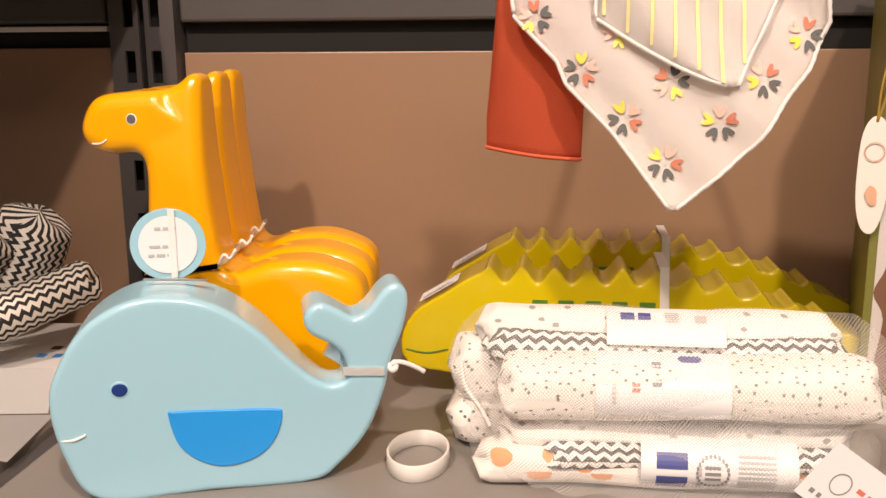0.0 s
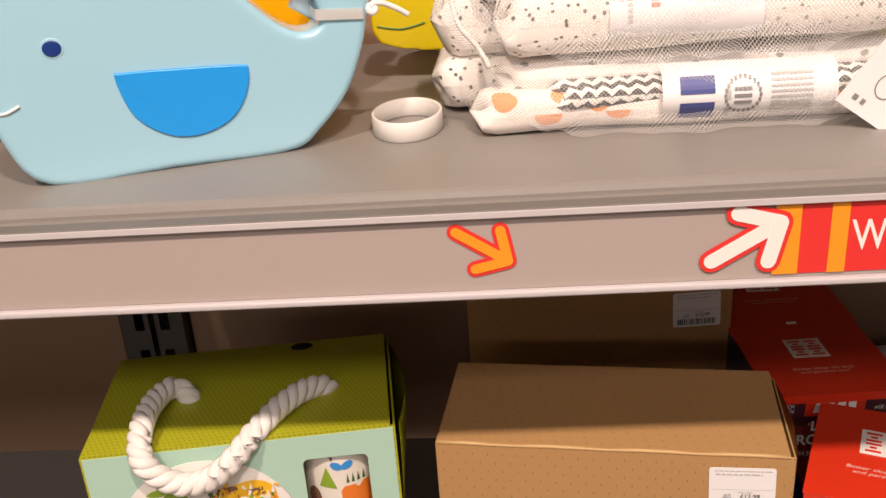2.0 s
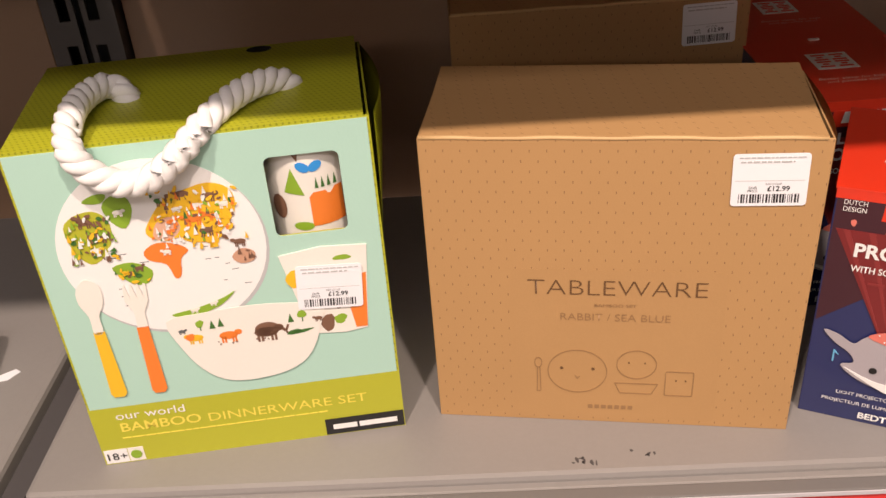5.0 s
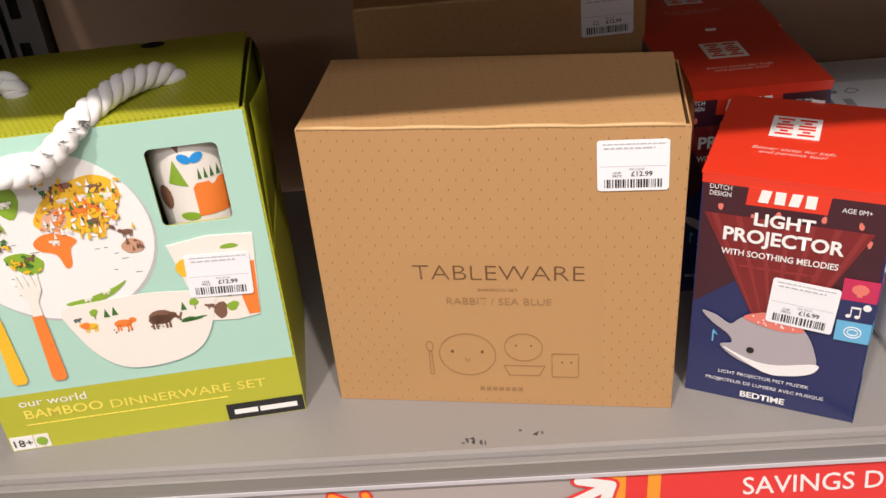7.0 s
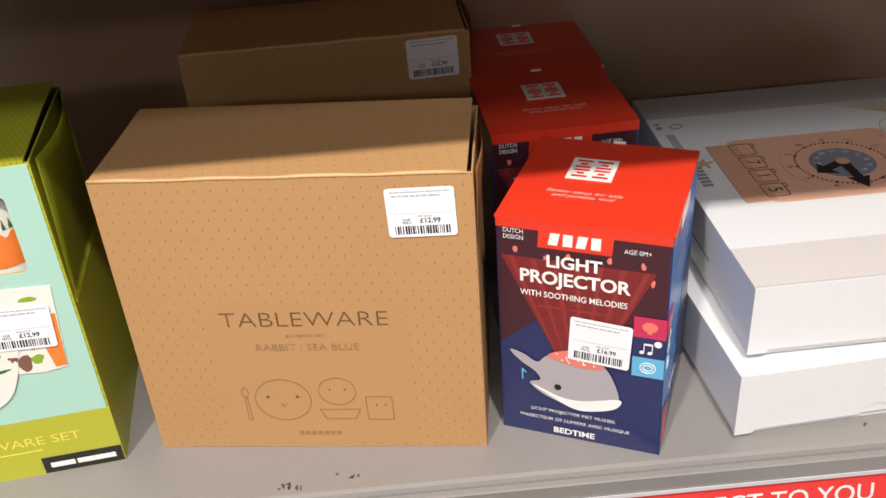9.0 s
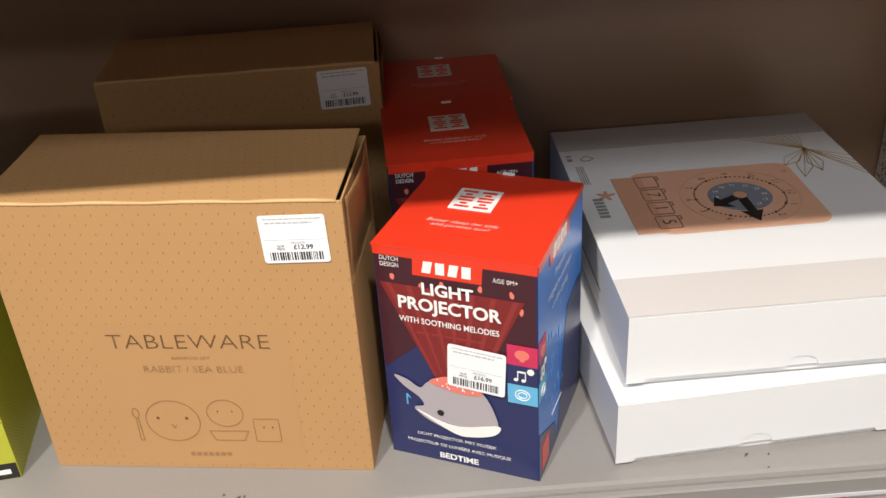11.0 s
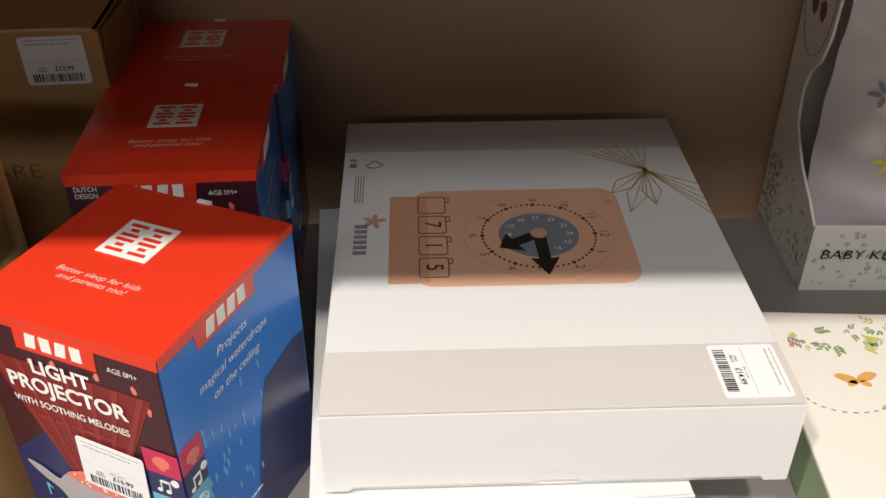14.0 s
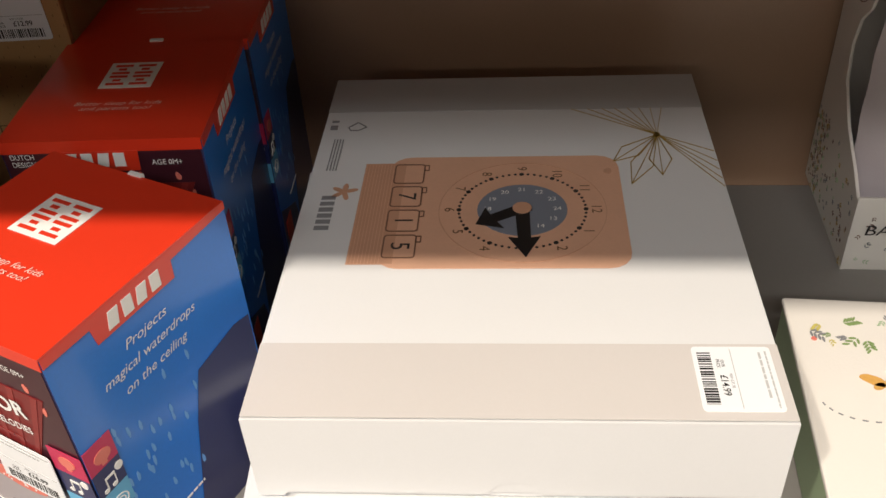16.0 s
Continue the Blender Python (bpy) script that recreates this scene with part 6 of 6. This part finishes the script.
def net_bag(t, x0, x1, cy, cz, ry, rz, seed):
    rng = random.Random(seed)
    ph = [rng.uniform(0, 6.3) for _ in range(4)]
    def fn(u, v):
        s = u
        taper = min(1, (min(s, 1 - s) / 0.07)) ** 0.6 if min(s, 1 - s) < 0.07 else 1
        g = 2 * math.pi * v
        k = 1 + 0.04 * math.sin(14 * u + 2 * g + ph[0]) + 0.03 * math.sin(23 * u + 5 * g + ph[1])
        c, d = math.cos(g), math.sin(g)
        e = 0.75
        y = math.copysign(abs(c) ** e, c) * ry * k * (0.25 + 0.75 * taper)
        z = math.copysign(abs(d) ** e, d) * rz * k * (0.25 + 0.75 * taper)
        return Vector((x0 + (x1 - x0) * u, cy + y, max(cz + z, UP + 0.0008)))
    ob = part("net_bag", grid_sheet(40, 32, fn, lambda u, v: (u * (x1 - x0), v * 5.5 * (ry + rz) / 2)), NET, t, "white see-through net bag", True)
    # slack net along the lower front
    def slack(u, v):
        x = x0 + 0.014 + (x1 - x0 - 0.03) * u
        v = v * min(1.0, 4 * u, 4 - 4 * u)
        w = 0.0035 * math.sin(19 * u + ph[2]) + 0.002 * math.sin(47 * u + ph[3] + 3 * v)
        y = cy - ry * (0.86 + 0.15 * v) - (0.003 + w) * v
        z = cz - rz * (0.35 + 0.62 * v) + 0.0014 * math.sin(60 * u + 5 * v)
        return Vector((x, y, max(z, UP + 0.001)))
    part("net_fold", grid_sheet(60, 8, slack, lambda u, v: (u * (x1 - x0), v * 0.02)), NET, t, "slack ruffled net", True)
    return ob


def muslin_pack_low():
    t = thing("muslin_pack", pose(0, 0, 0), "net-bagged pack of rolled printed muslin cloths lying on the shelf", "cloth pack", "muslin cloth packs")
    part("roll", roll_mesh((0.047, 0.667, 0.9785), (0.285, 0.677, 0.9785), 0.02, 0.0122, 1), ORANGE_SPOT, t, "white muslin with orange spots", True)
    part("roll", roll_mesh((0.062, 0.68, 0.9965), (0.285, 0.688, 0.9965), 0.02, 0.011, 2), STARS, t, "white muslin with grey stars", True)
    part("roll", roll_mesh((0.09, 0.661, 0.987), (0.285, 0.669, 0.987), 0.014, 0.0078, 3), CHEVRON_GREY, t, "grey chevron muslin", True)
    part("roll", roll_mesh((0.022, 0.726, 0.9855), (0.27, 0.733, 0.9855), 0.024, 0.0188, 4), DOTTED, t, "speckled muslin", True)
    bm, fn = wrap_mesh(0.151, 0.246, 0.69, 0.985, 0.0455, 0.0235, -45, 45)
    lab = part("paper_band", bm, STICKER, t, "white printed paper band", True)
    wrap_prints(lab, fn, (("blue_block", STAMP_BLUE, ((0.1, 0.3, 0.12, 0.42), (0.1, 0.3, 0.55, 0.8))), ("small_print", PALE_INK, tuple((0.62, 0.86, 0.2 + 0.08 * i, 0.235 + 0.08 * i) for i in range(8)) + tuple((0.36, 0.37 + 0.02, 0.15 + 0.3 * i, 0.3 + 0.3 * i) for i in range(2)))))
    bm = bmesh.new()
    n = 22
    for i in range(n):
        a, b = 2 * math.pi * i / n, 2 * math.pi * (i + 0.8) / n
        on_wrap(bm, fn, 0.46 + 0.1 * math.cos(a) - 0.008, 0.46 + 0.1 * math.cos(a) + 0.008, 0.5 + 0.27 * math.sin(a) - 0.03, 0.5 + 0.27 * math.sin(a) + 0.03)
    for k in (-1, 0, 1):
        on_wrap(bm, fn, 0.41, 0.51, 0.47 + 0.1 * k, 0.52 + 0.1 * k)
    part("seal_print", bm, GREY_INK, lab)
    net_bag(t, 0.038, 0.305, 0.694, 0.988, 0.0495, 0.0228, 5)
    # white swing card with faint print
    m = Matrix.Translation((0.27, 0.63, 0.9885)) @ Matrix.Rotation(radians(36), 4, "Y")
    card = part("swing_card", shape(rect(-0.022, -0.022, 0.028, 0.018), m @ front(), 0.0006), STICKER, t, "white card swing tag with red and black print")
    bm = bmesh.new()
    ring_line(bm, oval(-0.004, -0.002, 0.006, 0.007, 18), 0.0006, m @ front(0.0007))
    bars(bm, -0.016, -0.006, -0.015, 0.003, m @ front(0.0007), 2, 4)
    part("card_print", bm, GREY_INK, card)
    bm = bmesh.new()
    bars(bm, 0.006, 0.022, 0.001, 0.003, m @ front(0.0007), 3, 5)
    part("card_print", bm, CORAL, card)


def muslin_pack_high():
    t = thing("muslin_pack", pose(0, 0, 0), "net-bagged pack of rolled printed muslin cloths stacked on another", "cloth pack", "muslin cloth packs")
    part("roll", roll_mesh((0.062, 0.672, 1.0285), (0.298, 0.684, 1.0305), 0.027, 0.0195, 11, 0.05), DOTTED, t, "speckled muslin", True)
    part("roll", roll_mesh((0.044, 0.72, 1.0525), (0.285, 0.726, 1.05), 0.021, 0.0155, 12), STARS, t, "white muslin with grey stars", True)
    part("roll", roll_mesh((0.05, 0.701, 1.0455), (0.285, 0.708, 1.043), 0.014, 0.0112, 13), CHEVRON_GREY, t, "grey chevron muslin", True)
    part("roll", roll_mesh((0.024, 0.726, 1.022), (0.28, 0.733, 1.022), 0.025, 0.0205, 14), DOTTED, t, "speckled muslin", True)
    bm, fn = wrap_mesh(0.122, 0.204, 0.6765, 1.0292, 0.0297, 0.0222, -28, 92)
    lab = part("paper_band", bm, STICKER, t, "white printed paper band", True)
    specs = (("blue_seal", STAMP_BLUE, tuple((0.62 + 0.01 * k, 0.8 - 0.01 * k, 0.82 - 0.02 * k, 0.86 + 0.02 * k) for k in range(3))),
             ("red_print", CORAL, tuple((0.27, 0.33, 0.36 + 0.07 * i, 0.41 + 0.07 * i) for i in range(5))),
             ("blue_print", SLATE, tuple((0.42, 0.49, 0.44 + 0.07 * i, 0.49 + 0.07 * i) for i in range(5))),
             ("small_print", PALE_INK, tuple((0.12, 0.15, 0.2 + 0.06 * i, 0.24 + 0.06 * i) for i in range(9))))
    wrap_prints(lab, fn, specs)
    bm, fn = wrap_mesh(0.13, 0.206, 0.714, 1.049, 0.0275, 0.0205, 10, 95)
    lab = part("paper_band", bm, STICKER, t, "white printed paper band", True)
    wrap_prints(lab, fn, (("blue_block", STAMP_BLUE, ((0.12, 0.24, 0.55, 0.75), (0.27, 0.38, 0.55, 0.75))), ("small_print", PALE_INK, tuple((0.5, 0.62, 0.5 + 0.06 * i, 0.53 + 0.06 * i) for i in range(5)) + ((0.75, 0.85, 0.5, 0.7),))))
    net_bag(t, 0.026, 0.315, 0.697, 1.0385, 0.0525, 0.0315, 8)
    part("cord", tube(lattice_pts([(0.036, 0.668, 1.045), (0.04, 0.66, 1.03), (0.05, 0.654, 1.018), (0.056, 0.654, 1.006)], 6), 0.0016, 6), TAPE, t, "white drawstring cord", True)


muslin_pack_low()
muslin_pack_high()


# ---- hanging bibs ----
def bib_edge(z):
    """Left and right edge of the big bib at height z."""
    lz = ((1.147, 0.163), (1.191, 0.129), (1.22, 0.1), (1.234, 0.094), (1.261, 0.067), (1.31, 0.06))
    rz = ((1.147, 0.166), (1.153, 0.175), (1.186, 0.212), (1.23, 0.245), (1.256, 0.256), (1.27, 0.2545), (1.31, 0.25))
    out = []
    for tab in (lz, rz):
        for (z0, x0), (z1, x1) in zip(tab, tab[1:]):
            if z <= z1:
                k = max(0.0, (z - z0) / (z1 - z0))
                out.append(x0 + (x1 - x0) * k)
                break
        else:
            out.append(tab[-1][1])
    return out


def bib_y(x, z):
    return 0.668 + 0.3 * (z - 1.18) + 0.006 * math.sin((x - 0.1) * 46 + (z - 1.2) * 30) * min(1, (z - 1.14) / 0.06) + 0.0025 * math.sin((x + z) * 110)


def hanging_bib():
    t = thing("bandana_bib", pose(0, 0, 0), "white jersey bandana bib with small petal prints, hanging", "bib", "hanging bibs")
    def fn(u, v):
        z = 1.147 + 0.17 * v
        a, b = bib_edge(z)
        x = a + (b - a) * u
        return Vector((x, bib_y(x, z), z))
    bm = grid_sheet(36, 40, fn)
    bmesh.ops.solidify(bm, geom=bm.faces[:], thickness=0.0016)
    part("cloth", bm, BIB, t, "", True)
    for side in (0, 1):
        pts = []
        for i in range(60):
            z = 1.1475 + 0.165 * i / 59
            x = bib_edge(z)[side]
            pts.append((x, bib_y(x, z) + 0.0006 * (-1) ** i, z))
        part("hem", tube(pts, 0.0014, 6), BIB, t, "overlocked hem stitching", True)
    flowers = ((0.109, 1.229), (0.136, 1.2), (0.16, 1.174), (0.191, 1.198), (0.217, 1.223), (0.242, 1.249), (0.08, 1.261), (0.132, 1.252), (0.163, 1.222))
    for k, (fx, fz) in enumerate(flowers):
        mats = (YELLOW, CHARCOAL, CHARCOAL, ROSE, PINK)
        for i in range(5):
            a = radians(90 + 72 * i + 25 * k)
            bm = bmesh.new()
            cx, cz = fx + 0.0068 * math.cos(a), fz + 0.0068 * math.sin(a)
            for s in (-1, 1):
                o = oval(cx + 0.0014 * s * -math.sin(a), cz + 0.0014 * s * math.cos(a), 0.0038, 0.0015, 10, a + 0.42 * s)
                vs = [bm.verts.new((x, bib_y(x, z) - 0.0018, z)) for x, z in o]
                bm.faces.new(vs)
            part("petal_print", bm, mats[i], t)
    # folded upper layer with yellow stripes
    def edge2(z):
        k = (z - 1.2195) / 0.0505
        return 0.196 - 0.079 * min(1, k * 1.25) ** 0.75 - 0.002 * max(0, k - 1), 0.2 + 0.025 * k
    def fn2(u, v):
        z = 1.2195 + 0.1 * v
        a, b = edge2(z)
        x = a + (b - a) * u
        return Vector((x, bib_y(x, z) - 0.0055 - 0.002 * math.sin(u * 7), z))
    bm = grid_sheet(24, 24, fn2)
    bmesh.ops.solidify(bm, geom=bm.faces[:], thickness=0.0016)
    part("upper_layer", bm, BIB, t, "folded white layer with yellow stripes", True)
    for x in (0.122, 0.136, 0.15, 0.1635, 0.177, 0.191, 0.2045):
        pts = []
        for i in range(26):
            z = 1.222 + 0.09 * i / 25
            a, b = edge2(z)
            if a + 0.003 < x < b - 0.002:
                pts.append((x, z))
        if len(pts) > 2:
            bm = bmesh.new()
            prev = None
            for px_, z in pts:
                a, b = edge2(z)
                u = (px_ - a) / (b - a)
                y = bib_y(px_, z) - 0.0055 - 0.002 * math.sin(u * 7) - 0.0019
                pair = (bm.verts.new((px_ - 0.0011, y, z)), bm.verts.new((px_ + 0.0011, y, z)))
                if prev:
                    bm.faces.new((prev[0], prev[1], pair[1], pair[0]))
                prev = pair
            part("stripe", bm, PALE_YELLOW, t)
    for side in (0, 1):
        pts = []
        for i in range(40):
            z = 1.22 + 0.09 * i / 39
            x = edge2(z)[side]
            pts.append((x, bib_y(x, z) - 0.0062, z))
        part("hem", tube(pts, 0.0013, 6), BIB, t, "", True)
    return t


def terracotta_cloth():
    t = thing("terracotta_bib", pose(0, 0, 0), "terracotta towelling bib hanging folded behind a white one", "bib", "hanging bibs")
    def fn(u, v):
        z = 1.172 + 0.14 * v
        a = 0.048 + 0.012 * max(0, v - 0.15)
        b = 0.111 + 0.004 * v
        g = math.pi * u
        return Vector((a + (b - a) * (0.5 - 0.5 * math.cos(g)), 0.722 - 0.013 * math.sin(g) + 0.002 * math.sin(9 * u + 6 * v), z + 0.004 * (1 - v) * math.cos(g)))
    bm = grid_sheet(24, 20, fn)
    bmesh.ops.solidify(bm, geom=bm.faces[:], thickness=0.002)
    part("cloth", bm, TERRACOTTA, t, "", True)
    part("hem", tube([fn(i / 30, 0.012) - Vector((0, 0.0012, 0)) for i in range(31)], 0.0011, 8), TERRACOTTA, t, "rolled bottom hem", True)


def display_hook():
    t = thing("display_hook", pose(0, 0, 0), "grey steel display arm carrying the bibs", "hook")
    part("arm", tube([(0.155, BACK - 0.004, 1.316), (0.155, 0.8, 1.316), (0.155, 0.672, 1.316), (0.155, 0.664, 1.324)], 0.004, 10), POST_GREY, t, "", True)
    part("crossbar", tube([(0.05, 0.683, 1.3125), (0.26, 0.683, 1.3125)], 0.0035, 10), POST_GREY, t, "", True)
    part("crossbar", tube([(0.05, 0.722, 1.312), (0.16, 0.722, 1.312)], 0.0035, 10), POST_GREY, t, "", True)
    part("plate", block(0.14, 0.17, BACK - 0.01, BACK - 0.004, 1.29, 1.34, 0.001), POST_GREY, t)


hanging_bib()
terracotta_cloth()
display_hook()


# ---- box and cloths at the ends of the upper shelf ----
def window_box(m):
    w, d, h = 0.2, 0.15, 0.34
    t = thing("window_gift_box", m, "olive printed gift box with pale front and cut-out window", "box")
    part("carton", block(0, w, 0, d, 0, h, 0.001), plain("olive_leaf_card", (0.2, 0.2, 0.045), 0.5, vary=0.35, coarse=45.0), t)
    part("front_print", shape(rect(0.006, 0, w, h), front(0.0002)), CARD_GREIGE, t, "pale greige front print")
    # flat brown shape; the opening's shade is in its colour
    part("window", shape(smooth_loop([(0.012, 0.03), (0.014, 0.08), (0.006, 0.1), (0.013, 0.12), (0.02, 0.16), (0.05, 0.17), (0.05, 0.03)], 4), front(0.0006)), BROWN, t, "cut-out window with its shade painted as brown")
    part("front_panel", shape(rect(0.016, 0.085, 0.18, 0.2, 0.004), front(0.001)), LILAC, t, "lilac cloth behind the window")
    bm = bmesh.new()
    for i in range(3):
        bars(bm, 0.03, 0.08, 0.18 - 0.035 * i, 0.003, front(0.0014), 3, i)
    part("small_print", bm, WOOD_DARK, t)
    tag = part("swing_tag", puffed(smooth_loop([(-0.004, 0.226), (0.004, 0.226), (0.0095, 0.21), (0.01, 0.17), (0.004, 0.146), (-0.005, 0.148), (-0.01, 0.17), (-0.0095, 0.21)], 4), 0.001, 0.0003, front(0.006) @ Matrix.Translation((-0.002, 0, 0))), IVORY, t, "ivory oval swing tag on string")
    bm = bmesh.new()
    ring_line(bm, oval(-0.002, 0.203, 0.0065, None, 18), 0.0006, front(0.0072))
    part("seal_print", bm, WOOD_DARK, tag)
    part("figure_print", shape(oval(-0.002, 0.172, 0.004, 0.007, 14, 0.3, 0.1, 2), front(0.0072)), WOOD, tag)
    part("string", tube(lattice_pts([(-0.002, -0.006, 0.224), (0.004, -0.006, 0.25), (0.008, -0.003, 0.275), (0.01, -0.0005, 0.29)], 6), 0.0009, 6), GOLD_LINE, t, "pale twisted string", True)
    part("string", tube(lattice_pts([(-0.002, -0.006, 0.224), (-0.001, -0.007, 0.25), (0.004, -0.004, 0.275), (0.01, -0.0005, 0.29)], 6), 0.0009, 6), GOLD_LINE, t, "", True)


window_box(pose(0.3195, 0.788, UP, 0, 0, -13))


def chevron_cloths():
    t = thing("chevron_blanket", pose(0, 0, 0), "rolled black and white chevron blanket lying on a card pack", "blanket")
    part("roll", roll_mesh((-0.435, 0.74, 0.998), (-0.304, 0.846, 1.047), 0.022, 0.0185, 41, 0.05), CHEVRON, t, "", True)
    part("fold", roll_mesh((-0.415, 0.88, 1.01), (-0.368, 0.875, 1.098), 0.026, 0.034, 42, 0.09), CHEVRON, t, "", True)
    part("fold", roll_mesh((-0.47, 0.84, 1.0), (-0.4, 0.845, 1.095), 0.028, 0.036, 43, 0.09), CHEVRON, t, "", True)


def card_pack():
    t = thing("card_pack", pose(-0.4, 0.77, UP, 0, 0, 4), "white printed card pack lying under the blanket", "pack")
    part("body", block(-0.12, 0.087, 0, 0.16, 0, 0.012, 0.002), CARD_WHITE, t)
    tp = top(0.012, 0.0002)
    for mat, x, y in ((CORAL, 0.062, 0.105), (BLACK, 0.05, 0.082), (SKY_BLUE, 0.047, 0.06)):
        bm = bmesh.new()
        bars(bm, x, x + 0.022, y, 0.009, tp, 2, int(x * 1000))
        part("heading_print", bm, mat, t)
    bm = bmesh.new()
    ring_line(bm, oval(0.012, 0.028, 0.014, 0.01, 26), 0.0012, tp)
    bars(bm, 0.045, 0.075, 0.02, 0.0012, tp, 4, 3)
    bars(bm, 0.045, 0.075, 0.014, 0.0012, tp, 4, 4)
    part("small_print", bm, GREY_INK, t)


def folded_card():
    t = thing("folded_card", pose(-0.315, 0.683, UP, 0, 0, 8), "white folded card leaflet lying open on the shelf", "leaflet")
    bm = bmesh.new()
    def fn(u, v):
        return Vector((-0.09 + 0.125 * u, 0.0 + 0.045 * v - 0.04 * u * (1 - v), 0.001 + 0.004 * math.sin(3 * u) ** 2 * (1 - v)))
    bm = grid_sheet(10, 8, fn)
    bmesh.ops.solidify(bm, geom=bm.faces[:], thickness=0.0006)
    part("leaf", bm, CARD_WHITE, t)
    def fn2(u, v):
        return Vector((-0.075 + 0.105 * u, 0.045 + 0.02 * v, 0.002 + 0.03 * v))
    bm = grid_sheet(6, 6, fn2)
    bmesh.ops.solidify(bm, geom=bm.faces[:], thickness=0.0006)
    part("leaf", bm, CARD_WHITE, t)


chevron_cloths()
card_pack()
folded_card()
